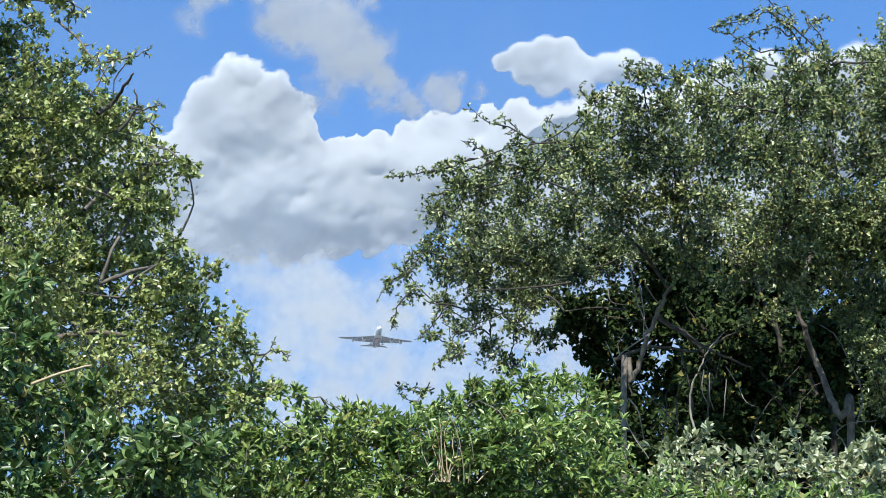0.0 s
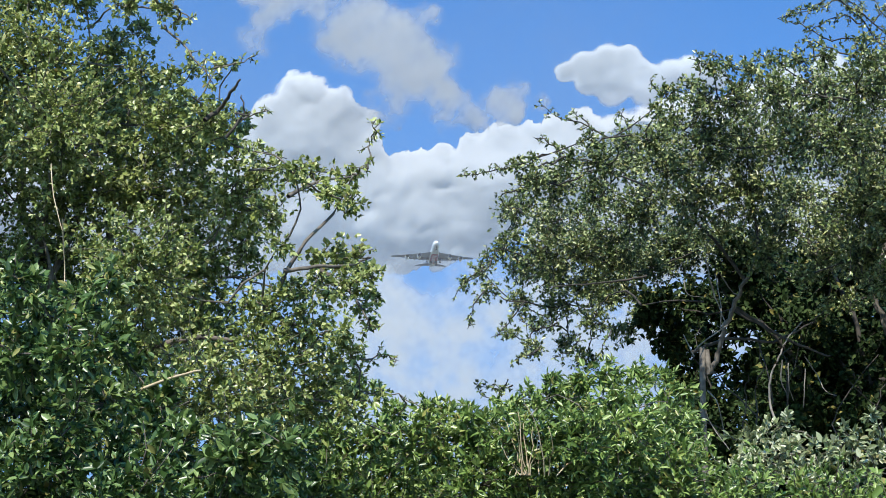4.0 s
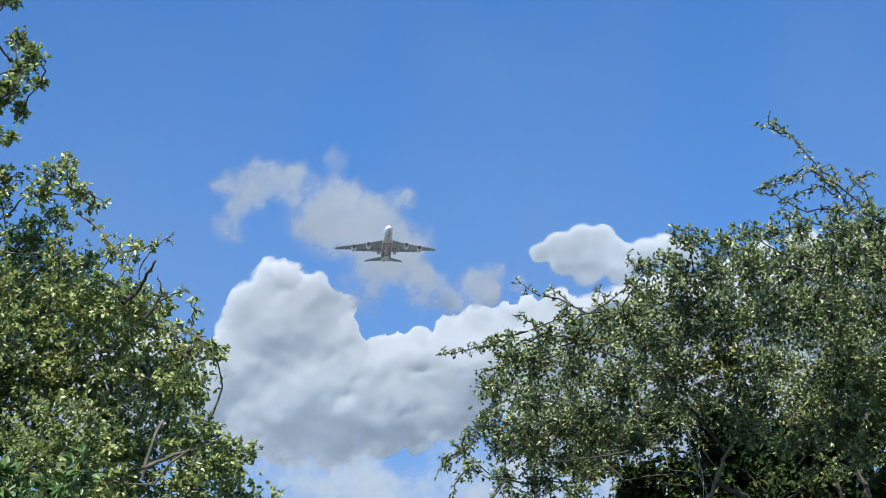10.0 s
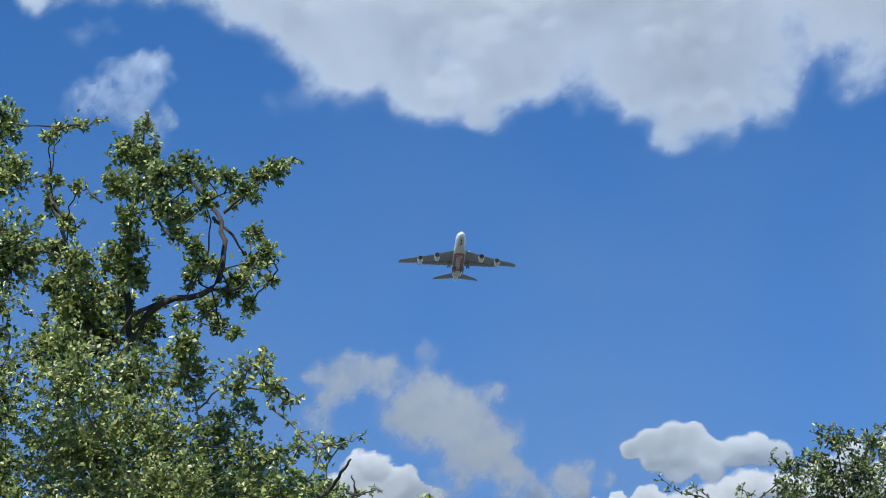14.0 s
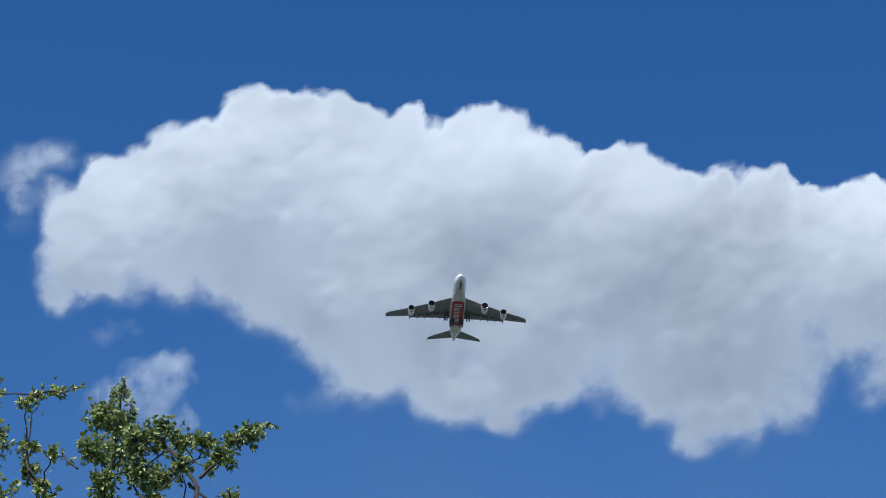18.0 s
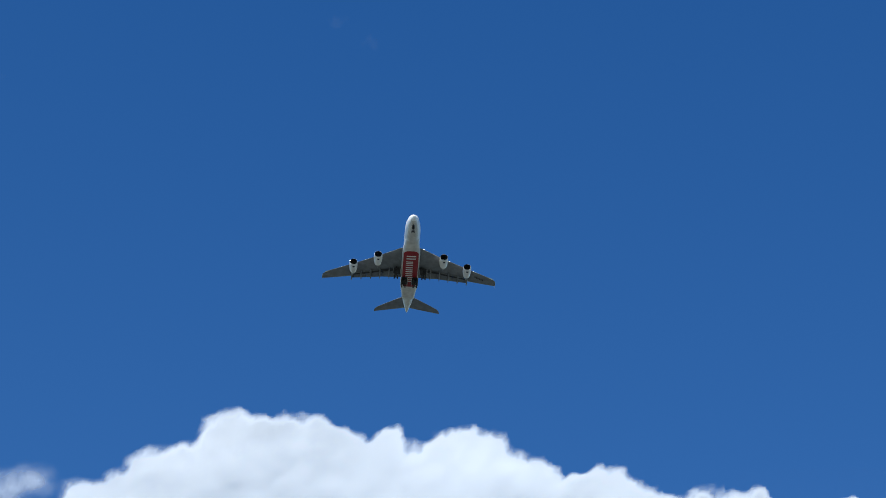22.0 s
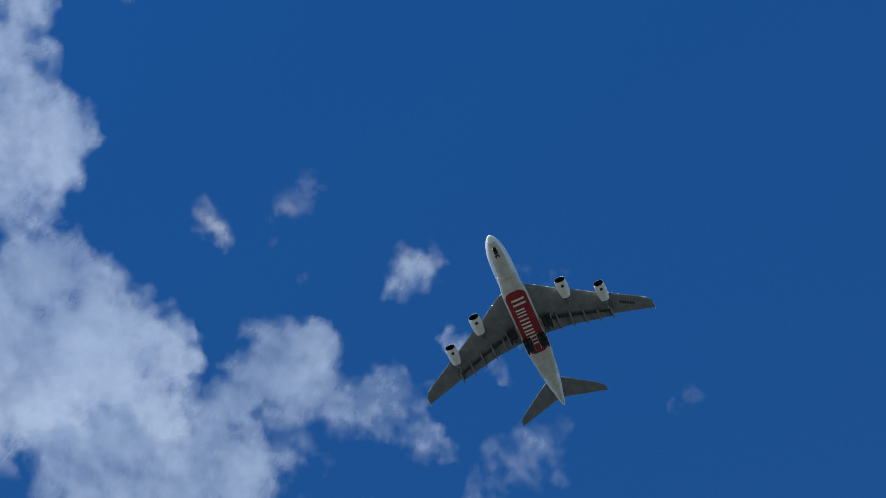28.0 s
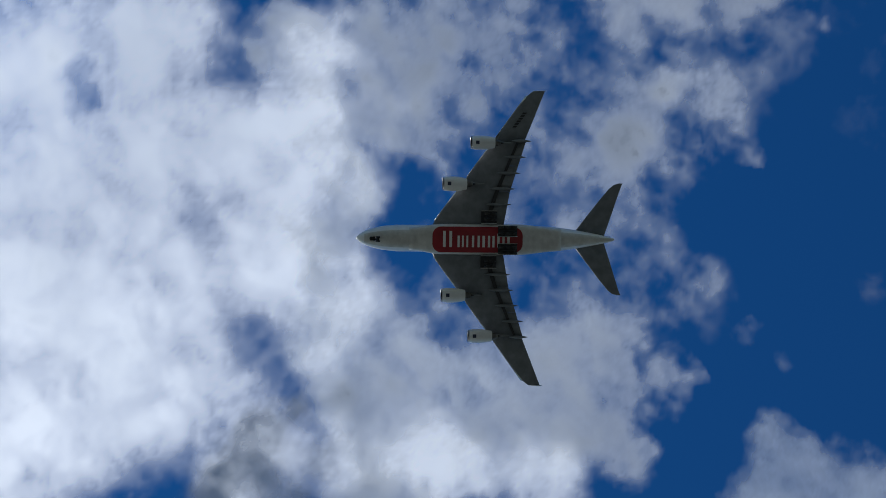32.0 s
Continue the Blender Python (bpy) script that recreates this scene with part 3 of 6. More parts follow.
SIDE_STREAK = [(-148.9, -31.4, 7.5, 0.8), (-143.0, -41.3, 7.5, 0.9), (-137.0, -49.2, 6.5, 0.8), (-146.9, -51.1, 9.1, 0.8), (-131.1, -57.1, 7.5, 0.8), (-123.2, -59.0, 5.5, 0.7), (-115.3, -57.1, 4.1, 0.5), (-107.4, -53.1, 3.4, 0.4), (-143.0, -65.0, 9.1, 0.7), (-135.1, -66.9, 7.5, 0.5), (-150.9, -19.5, 5.5, 0.6), (-146.9, -76.8, 7.5, 0.6), (-137.0, -80.8, 6.5, 0.5), (-131.1, -84.7, 3.8, 0.4), (-152.8, -7.7, 4.7, 0.4), (-166.7, -47.2, 16.6), (-166.7, -70.9, 15.0, 0.8)]
cloud("broken_cloud", "broken white cloud fragments high in deep blue sky", (143.87, 3.34, 13.56), 27.0, FRAGMENT, [BROKEN, STRAGGLERS, VEILS, SIDE_STREAK], relief=0.25, seed=80, away=3400.0, soft=(0.5, 0.8, 1.0, 0.8), grain=12.0, erode=0.7, rag=0.6)
FLANK = [(-143.0, -5.7, 12.6), (-129.1, -3.8, 9.9), (-119.3, -11.7, 9.9), (-146.9, -31.4, 17.8), (-123.2, -29.4, 13.8), (-105.4, -25.5, 8.7, 0.8), (-95.6, -39.3, 8.7, 0.8), (-87.7, -41.3, 4.3, 0.6), (-143.0, -55.1, 17.8), (-115.3, -47.2, 13.8), (-95.6, -55.1, 9.9, 0.8), (-166.7, -23.5, 17.8), (-166.7, -55.1, 17.8), (-143.0, 12.0, 5.5, 0.4), (-135.1, 19.0, 3.9, 0.3), (-150.9, 19.9, 7.1, 0.6), (-95.6, -31.4, 4.7, 0.5), (-103.5, -15.6, 5.1, 0.4)]
cloud("flank_cloud", "bright cloud flank with torn wispy rim", (149.96, 9.18, 26.43), 28.0, FRAGMENT, [FLANK], relief=0.25, seed=171, away=3350.0, soft=0.55, grain=13.0, erode=0.7, rag=0.6)
FAINT = [(-81.7, 8.1, 4.3, 0.4), (-78.8, 5.1, 3.2, 0.45), (-85.7, 13.0, 2.8, 0.25), (-44.2, 24.9, 4.3, 0.2), (-54.1, 18.0, 5.5, 0.22), (-58.1, 13.0, 3.6, 0.2), (-59.0, 2.2, 2.4, 0.2), (82.1, -52.1, 3.6, 0.2), (87.1, -55.1, 2.4, 0.18), (-48.2, -10.7, 2.4, 0.15)]
cloud("faint_wisps", "faint small wisps of cloud in deep blue sky", (149.96, 9.18, 26.43), 28.0, SHRED, [FAINT], step=0.8, relief=0.1, seed=181, away=3300.0, soft=1.0, grain=8.0, erode=0.7, rag=0.6, curl=0.6)
TORN = [(-79.8, 47.6, 8.3, 0.6), (-85.7, 57.5, 5.5, 0.5), (-71.9, 41.7, 7.5, 0.65), (-79.8, 35.7, 7.5, 0.6), (-81.7, 27.8, 5.5, 0.45), (-87.7, 41.7, 5.5, 0.4), (-71.9, 29.8, 6.5, 0.4), (-102.5, 26.9, 5.5, 0.55), (-95.6, 24.9, 5.1, 0.5), (-108.4, 26.9, 2.6, 0.5), (-66.0, 75.2, 4.7, 0.5), (-64.0, 81.2, 4.1, 0.55), (-58.1, 84.1, 3.8, 0.4), (-67.9, 69.3, 2.0, 0.4), (-44.2, 73.3, 5.5, 0.4), (-32.4, 73.3, 5.5, 0.4), (-28.4, 65.4, 4.7, 0.35), (-38.3, 63.4, 7.5, 0.35), (-44.2, 53.5, 6.5, 0.35), (-54.1, 53.5, 6.5, 0.35), (-28.4, 75.2, 4.7, 0.4)]
TATTERS = [(-67.9, 4.1, 4.1, 0.4), (-62.0, 2.2, 3.4, 0.45), (-71.9, 8.1, 3.8, 0.3), (-50.2, 12.0, 5.5, 0.3), (-46.2, 10.1, 3.4, 0.25), (-105.4, -1.8, 4.7, 0.45), (-101.5, -5.7, 4.1, 0.45), (-111.4, -11.7, 4.7, 0.4), (-113.3, -15.6, 3.4, 0.4), (-107.4, -7.7, 4.7, 0.45), (-121.2, -3.8, 4.7, 0.2), (-127.2, 16.0, 5.5, 0.18), (-131.1, 61.4, 4.7, 0.15), (-143.0, 77.2, 6.5, 0.2), (-146.9, 4.1, 5.5, 0.25), (7.1, -80.8, 5.1, 0.45), (1.2, -83.7, 4.7, 0.45), (11.1, -83.7, 4.1, 0.4), (-67.9, -83.7, 4.1, 0.4), (-71.9, -79.8, 2.8, 0.3), (42.7, -76.8, 4.7, 0.2), (54.5, -77.8, 4.1, 0.25), (-40.3, -70.9, 5.5, 0.2)]
cloud("torn_cloud", "torn thin wisps of white cloud", (157.05, 15.17, 39.28), 29.0, SHRED, [TORN, TATTERS], step=0.8, relief=0.15, seed=91, away=3000.0, soft=0.9, grain=10.0, erode=0.8, rag=0.6, curl=0.6)
SIDE = [(-150.9, -23.5, 7.3, 0.8), (-144.9, -29.4, 7.3, 0.8), (-148.9, -43.2, 9.1), (-143.0, -55.1, 10.9), (-131.1, -63.0, 9.9), (-123.2, -66.9, 8.1), (-117.3, -68.9, 5.1, 0.7), (-139.0, -70.9, 14.6), (-125.2, -78.8, 10.9), (-152.8, -11.7, 5.1, 0.5), (-150.9, -70.9, 16.6), (-166.7, -41.3, 16.6), (-166.7, -70.9, 18.2), (-135.1, -41.3, 4.5, 0.5), (-117.3, -80.8, 5.5, 0.5), (-121.2, -59.0, 4.5, 0.5), (-143.0, -90.6, 11.8), (-129.1, -96.6, 9.9, 0.8)]
cloud("side_cloud", "bright billowing cloud beside the clear sky", (157.05, 15.17, 39.28), 29.0, FRAGMENT, [SIDE], relief=0.3, seed=145, away=3300.0, soft=0.5, grain=13.0, erode=0.8, rag=0.6, curl=0.6)
EDGE = [(-133.1, -35.3, 7.1, 0.8), (-131.1, -47.2, 9.1), (-143.0, -47.2, 9.1), (-125.2, -55.1, 10.9), (-139.0, -63.0, 14.6), (-115.3, -65.0, 10.9), (-107.4, -68.9, 7.3, 0.8), (-99.5, -68.9, 5.5, 0.7), (-115.3, -80.8, 12.6), (-95.6, -78.8, 7.3, 0.6), (-135.1, -80.8, 18.2), (-150.9, -55.1, 12.6), (-150.9, -82.7, 16.6), (-67.9, -76.8, 6.5, 0.4), (-60.0, -82.7, 6.5, 0.4), (-89.6, -76.8, 5.5, 0.4), (-166.7, -63.0, 18.2), (-166.7, -90.6, 19.7), (-121.2, 0.2, 4.7, 0.25), (-117.3, 2.2, 2.8, 0.25), (-112.4, -11.7, 3.4, 0.25), (-81.7, -45.2, 3.6, 0.22), (-85.7, -46.2, 2.4, 0.2)]
cloud("edge_cloud", "bright white cloud edge towards the zenith", (165.29, 16.99, 59.15), 30.0, FRAGMENT, [EDGE], relief=0.25, seed=102, away=3200.0, soft=0.6, grain=13.0, erode=0.7, rag=0.6, curl=0.6)
OVER_LEFT = [(-144.9, 75.2, 16.6), (-119.3, 71.3, 16.6, 0.9), (-143.0, 43.6, 19.7), (-115.3, 43.6, 14.6, 0.9), (-97.5, 57.5, 12.6, 0.85), (-148.9, 8.1, 16.6), (-135.1, 21.9, 9.9, 0.8), (-146.9, -23.5, 16.6), (-143.0, -51.1, 18.2), (-119.3, -39.3, 14.6), (-125.2, -70.9, 19.7), (-95.6, -41.3, 14.6), (-99.5, -66.9, 18.2), (-75.8, -51.1, 14.6), (-75.8, -74.8, 14.6), (-56.1, -63.0, 13.8, 0.9), (-52.1, -43.2, 10.9, 0.9), (-67.9, -35.3, 10.9, 0.6), (-44.2, -35.3, 8.3, 0.6), (-36.3, -61.0, 7.3, 0.75), (-28.4, -41.3, 5.5, 0.35), (-56.1, -82.7, 10.9, 0.9), (-143.0, -82.7, 18.2), (-129.1, -19.5, 9.9, 0.8), (-111.4, -19.5, 7.9, 0.5)]
OVER_TOP = [(-89.6, 77.2, 12.6, 0.8), (-71.9, 75.2, 10.9, 0.6), (-36.3, 79.2, 12.6), (-20.5, 69.3, 12.6), (-4.7, 73.3, 14.6), (11.1, 75.2, 10.9), (22.9, 69.3, 7.3, 0.7), (32.8, 67.3, 4.5, 0.7), (34.8, 79.2, 7.3, 0.6), (48.6, 83.1, 7.3, 0.6), (34.8, 49.6, 2.8, 0.5), (-89.6, 45.6, 9.1, 0.6), (-71.9, 51.5, 9.1, 0.4), (-26.5, 57.5, 8.1, 0.6), (-87.7, 31.8, 5.9, 0.5), (-101.5, 23.9, 5.1, 0.5), (-56.1, 61.4, 7.9, 0.3)]
OVER_MID = [(-38.3, 15.0, 9.5, 0.95), (-47.2, 4.1, 7.9, 0.7), (-30.4, 21.9, 7.9, 0.85), (-12.6, 35.7, 12.6, 0.7), (-4.7, 21.9, 9.1, 0.6), (-16.6, 8.1, 7.3, 0.5), (-56.1, 21.9, 7.3, 0.4), (3.2, 12.0, 5.5, 0.4), (-60.0, -7.7, 9.1, 0.4), (-67.9, -23.5, 9.1, 0.5), (-16.6, -29.4, 4.5, 0.45), (-28.4, -7.7, 7.3, 0.35), (-44.2, -7.7, 7.9, 0.4)]
OVER_THIN = [(-89.6, 8.1, 21.7, 0.34), (-66.0, 37.7, 21.7, 0.42), (-26.5, 37.7, 21.7, 0.4), (-95.6, -7.7, 11.8, 0.34), (22.9, 57.5, 14.6, 0.25), (-46.2, -15.6, 18.2, 0.4), (-26.5, -31.4, 14.6, 0.28), (-60.0, 61.4, 14.6, 0.35), (7.1, 39.7, 13.8, 0.2), (101.9, -11.7, 23.7, 0.12), (62.4, 27.8, 21.7, 0.1)]
cloud("overhead_cloud", "overhead cloud with torn edges and grey hollows", (173.63, 15.41, 83.34), 31.0, OVERHEAD, [OVER_LEFT, OVER_TOP, OVER_MID, OVER_THIN], relief=0.2, seed=113, away=2750.0, soft=(0.6, 0.7, 0.9, 1.0), grain=17.0, erode=0.75, rag=0.6)
SHEET_PUFFS_A = [(-135.1, 67.3, 22.1), (-99.5, 71.3, 22.1), (-143.0, 27.8, 27.6), (-105.4, 27.8, 25.7), (-71.9, 35.7, 21.7), (-135.1, -15.6, 27.6), (-95.6, -15.6, 25.7), (-62.0, -7.7, 17.8, 0.9), (-56.1, 21.9, 15.8, 0.8), (-48.2, 47.6, 13.8, 0.7), (-44.2, 69.3, 13.8, 0.7), (-115.3, -55.1, 23.7), (-143.0, -70.9, 22.1), (-79.8, -47.2, 16.6), (-48.2, -39.3, 13.8, 0.7), (-36.3, -68.9, 11.8, 0.7), (-6.7, -72.9, 11.8, 0.7), (13.0, -76.8, 11.8, 0.8), (32.8, -80.8, 11.8, 0.8), (-172.6, 57.5, 25.7), (-172.6, -1.8, 29.6), (-172.6, -61.0, 29.6), (-125.2, 56.5, 5.1, -0.35), (-117.3, 57.5, 3.6, -0.3), (-95.6, 67.3, 5.1, -0.2), (-79.8, 69.3, 4.3, -0.2), (-28.4, 27.8, 12.6, 0.4)]
SHEET_PUFFS_B = [(-32.4, -15.6, 14.6, 0.5), (-20.5, 57.5, 11.1, 0.3), (-60.0, -68.9, 14.6, 0.8), (-71.9, -82.7, 14.6, 0.8), (-16.6, -51.1, 11.8, 0.4)]
SHEET_PUFFS = SHEET_PUFFS_A + SHEET_PUFFS_B
cloud("cloud_sheet", "wide bright cloud sheet with dark grey hollows", (175.25, 10.37, 93.99), 32.0, SHEET, [SHEET_PUFFS], step=1.5, relief=0.2, seed=124, away=2500.0, soft=0.9, grain=24.0, erode=0.4, rag=0.6)
# the sheet's unlit part, added as a separate cloud in a darker colour
GREY = [(-60.0, -63.0, 9.1, 0.9), (-52.1, -55.1, 6.3, 0.7), (-67.9, -76.8, 10.7, 0.9), (-44.2, -70.9, 7.5, 0.7), (-79.8, -84.7, 8.7, 0.8), (-56.1, -86.7, 9.5, 0.8)]
cloud("grey_cloud", "patch of cloud coloured dark for the unlit part of the bright sheet", (175.25, 10.37, 93.99), 32.0, SHADE_PATCH, [GREY], relief=0.15, seed=135, away=2400.0, soft=0.7, grain=16.0, erode=0.35)
# see-through sheet added before the airliner; paints haze over it and the low sky
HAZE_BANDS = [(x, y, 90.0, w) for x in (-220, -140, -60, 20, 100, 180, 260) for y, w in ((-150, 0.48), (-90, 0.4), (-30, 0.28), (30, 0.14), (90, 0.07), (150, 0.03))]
cloud("veil_sheet", "thin veil sheet added before the airliner and low sky as painted haze", (109.90, -1.93, 0.02), 6.0, HAZE_VEIL, [HAZE_BANDS], step=6.0, rag=0.05, relief=0.02, seed=156, away=900.0, soft=0.2, grain=60.0)


# ---- ground ----
gv, gf, n = [], [], 40
for i in range(n + 1):
    for j in range(n + 1):
        x, y = [math.copysign(abs(k / n * 2 - 1) ** 3, k / n * 2 - 1) * 4900 for k in (i, j)]
        gv.append((x, y, 0.25 * noise.noise((x * 0.02, y * 0.02, 0)) - 0.1))
gf = [(i * (n + 1) + j, (i + 1) * (n + 1) + j, (i + 1) * (n + 1) + j + 1, i * (n + 1) + j + 1) for i in range(n) for j in range(n)]
ground = mesh_object("ground", gv, gf, GRASS, smooth=True)
tagged(ground, "rough green grass field reaching the horizon", "ground", kind="structure")


# ---- trees and hedge ----
def spot(az, el, away):
    """The place seen from the eye towards az (degrees right of +y) and el, at that distance along y."""
    a, e = radians(az), radians(el)
    return np.array([away * math.tan(a), away, EYE[2] + away * math.tan(e) / math.cos(a)])


class Wood:
    """Gathers tapered tubes into one mesh."""

    def __init__(self):
        self.v, self.f = [], []

    def tube(self, pts, r0, r1, sides=5):
        base, n = len(self.v), len(pts)
        pts = [np.asarray(p, float) for p in pts]
        for i, p in enumerate(pts):
            d = pts[min(i + 1, n - 1)] - pts[max(i - 1, 0)]
            d = d / (np.linalg.norm(d) + 1e-9)
            u = np.cross(d, (0.31, 0.2, 0.93) if abs(d[2]) < 0.9 else (1.0, 0.1, 0.0))
            u = u / (np.linalg.norm(u) + 1e-9)
            w = np.cross(d, u)
            r = r0 + (r1 - r0) * i / (n - 1)
            for k in range(sides):
                a = 2 * math.pi * k / sides
                self.v.append(p + r * (math.cos(a) * u + math.sin(a) * w))
        for i in range(n - 1):
            for k in range(sides):
                k2 = (k + 1) % sides
                self.f.append((base + i * sides + k, base + i * sides + k2, base + (i + 1) * sides + k2, base + (i + 1) * sides + k))
        self.f.append(tuple(base + (n - 1) * sides + k for k in range(sides)))

    def make(self, name, mat, parent, label=""):
        return mesh_object(name, self.v, self.f, mat, parent, label, smooth=True)


def wander(a, b, rng, bend=0.12, n=6):
    a, b = np.asarray(a, float), np.asarray(b, float)
    size = np.linalg.norm(b - a)
    off = rng.normal(0, bend * size, 3)
    pts = []
    for i in range(n + 1):
        s = i / n
        pts.append(a + (b - a) * s + off * math.sin(math.pi * s) + rng.normal(0, 0.018 * size, 3) * (0 < i < n))
    return pts


def leaf_mesh(name, base, way, face, length, width, mat, parent, label=""):
    """One mesh of folded, pointed leaves: base points, ways, face normals (n x 3), lengths and widths (n)."""
    n = len(base)
    way = way / np.linalg.norm(way, axis=1, keepdims=True)
    side = np.cross(way, face)
    side /= np.linalg.norm(side, axis=1, keepdims=True) + 1e-9
    up = np.cross(side, way)
    L, W = length[:, None], width[:, None]
    if length.mean() < 0.022:                     # small leaves: two folded halves
        rows = [base, base + way * L * 0.5 - side * W * 0.5 + up * W * 0.16, base + way * L - up * L * 0.08, base + way * L * 0.5 + side * W * 0.5 + up * W * 0.16]
        shape = np.array([[0, 1, 2], [0, 2, 3]])
    else:
        rows = [base, base + way * L * 0.32 - side * W * 0.48 + up * W * 0.16, base + way * L * 0.68 - side * W * 0.38 + up * W * 0.10,
                base + way * L - up * L * 0.10, base + way * L * 0.68 + side * W * 0.38 + up * W * 0.10, base + way * L * 0.32 + side * W * 0.48 + up * W * 0.16]
        shape = np.array([[0, 1, 2, 3], [0, 3, 4, 5]])
    co = np.stack(rows, 1).reshape(-1, 3).astype(np.float32)
    corners = shape.shape[1]
    polys = (np.arange(n)[:, None, None] * len(rows) + shape[None]).reshape(-1, corners)
    me = bpy.data.meshes.new(name)
    me.vertices.add(len(co))
    me.vertices.foreach_set("co", co.ravel())
    me.loops.add(polys.size)
    me.loops.foreach_set("vertex_index", polys.ravel().astype(np.int32))
    me.polygons.add(len(polys))
    me.polygons.foreach_set("loop_start", np.arange(len(polys), dtype=np.int32) * corners)
    me.polygons.foreach_set("loop_total", np.full(len(polys), corners, dtype=np.int32))
    me.update(calc_edges=True)
    me.materials.append(mat)
    ob = new(name, me)
    ob.parent = parent
    if label:
        ob["label"] = label
    return ob


def grow(balls, rng, leaf, slim, layers, rosette=5, tube_share=0.4, sun_facing=0.5):
    """Twigs with rosettes of leaves on short spurs in balls (place, radius): leaf arrays and twig paths."""
    bases, ways, faces, lengths, paths = [], [], [], [], []
    for p, r in balls:
        nodes = int(np.clip(r * 0.8 / (leaf * 1.6), 2, 6))
        n = max(3, int(layers * math.pi * r * r / (leaf * leaf * slim * 0.55 * rosette * nodes)))
        d = rng.normal(0, 1, (n, 3))
        d /= np.linalg.norm(d, axis=1, keepdims=True)
        pos = p + d * (r * rng.uniform(0.0, 0.75, (n, 1)))
        way = d + rng.normal(0, 0.55, (n, 3)) + np.array([0, 0, 0.15])
        way /= np.linalg.norm(way, axis=1, keepdims=True)
        step = r * (0.3 + 0.75 * rng.uniform(0, 1, (n, 1)) ** 2) / nodes
        track = [pos.copy()]
        for k in range(nodes):
            way = way + rng.normal(0, 0.25, (n, 3))
            way /= np.linalg.norm(way, axis=1, keepdims=True)
            pos = pos + way * step
            track.append(pos.copy())
            spur = rng.normal(0, 1, (n, 3))
            spur += np.cross(spur, way) * 0.4
            spur /= np.linalg.norm(spur, axis=1, keepdims=True)
            full = rng.uniform(0.75, 1.2, n)
            for _ in range(rosette):
                bases.append(pos + spur * leaf * 0.25)
                ways.append(way * 0.45 + spur * 0.45 + rng.normal(0, 0.6, (n, 3)))
                faces.append(rng.normal(0, sun_facing, (n, 3)) + np.array((-0.21, -0.66, 0.72)))
                lengths.append(leaf * full * rng.uniform(0.6, 1.2, n))
        track = np.stack(track, 1)
        paths += list(track[: int(n * tube_share)])
    return np.concatenate(bases), np.concatenate(ways), np.concatenate(faces), np.concatenate(lengths), paths


def crown(tree, clumps, away, root, rng, leaf, slim, mat, bark, layers, deep=1.0, branch_size=1.0, sprays=(), along=40, over=0.0, label=""):
    """Branches grow from the root points to each clump (az, el, radius in degrees); twigs and leaves fill the clumps."""
    joints = [np.asarray(r, float) for r in root]
    order, placed, extra = [], [], []
    for c in clumps:
        r = math.tan(radians(c[2])) * away
        p = spot(c[0], c[1], away + rng.uniform(-0.4, 0.75) * deep - over * max(0.0, (c[1] - 18.0) / 4.0))
        order.append((min(np.linalg.norm(p - j) for j in joints), r, p))
    order.sort(key=lambda o: o[0])
    for _, r, p in order:
        k = min(range(len(joints)), key=lambda i: np.linalg.norm(joints[i] - p) + (0.5 if joints[i][2] > p[2] + 0.2 else 0.0))
        far = np.linalg.norm(joints[k] - p)
        path = wander(joints[k], p, rng, 0.10)
        w = Wood()
        w.tube(path, min(0.012, 0.004 + 0.005 * far) * branch_size, 0.002, 6)
        w.make("branch", bark, tree)
        joints += [path[3], p]
        placed.append((p, r))
        for k in range(int(along * far)):
            s = rng.uniform(2.2, 5.99)
            i = int(s)
            extra.append((path[i] + (path[i + 1] - path[i]) * (s - i) + rng.normal(0, leaf * 0.8, 3), path[i + 1] - path[i], leaf * rng.uniform(0.5, 1.1)))
    base, way, face, size, paths = grow(placed, rng, leaf, slim, layers)
    # long thin leafy sprays that stand out from the outline: spurs with rosettes on a thin bending shoot
    for line, count in sprays:
        marks = [spot(a, e, away + rng.uniform(-0.15, 0.15)) for a, e in line]
        path = []
        for a, e in zip(marks[:-1], marks[1:]):
            path += [a * (1 - s) + e * s + rng.normal(0, 0.004, 3) for s in (0, 0.25, 0.5, 0.75)]
        path.append(marks[-1])
        w = Wood()
        w.tube(path, 0.0042, 0.0012, 5)
        w.make("spray", bark, tree, "long thin leafy spray")
        n = len(path) - 1
        for k in range(count):
            s = (0.08 + 0.92 * (k + rng.uniform(0, 1)) / count) * n
            i = min(n - 1, int(s))
            at, run = path[i] + (path[i + 1] - path[i]) * (s - i), path[i + 1] - path[i]
            out = rng.normal(0, 1, 3)
            out /= np.linalg.norm(out)
            reach = leaf * rng.uniform(0.3, 2.2)
            paths.append(np.stack([at, at + out * reach * 0.6, at + out * reach]))
            for _ in range(rng.randint(5, 10)):
                extra.append((at + out * reach * rng.uniform(0.2, 1.0), out + run / (np.linalg.norm(run) + 1e-9) * 0.4, leaf * rng.uniform(0.55, 1.15)))
    if extra:
        n = len(extra)
        base = np.concatenate([base, np.array([x[0] for x in extra])])
        way = np.concatenate([way, np.array([x[1] / (np.linalg.norm(x[1]) + 1e-9) for x in extra]) * 0.5 + rng.normal(0, 0.65, (n, 3))])
        face = np.concatenate([face, rng.normal(0, 0.5, (n, 3)) + np.array((-0.21, -0.66, 0.72))])
        size = np.concatenate([size, np.array([x[2] for x in extra])])
    shoots = Wood()
    for pts in paths:
        shoots.tube(pts, 0.0022, 0.0010, 3)
    tagged(shoots.make("twig_growth", bark, tree, "thin leafy shoots"), kind="stuff")
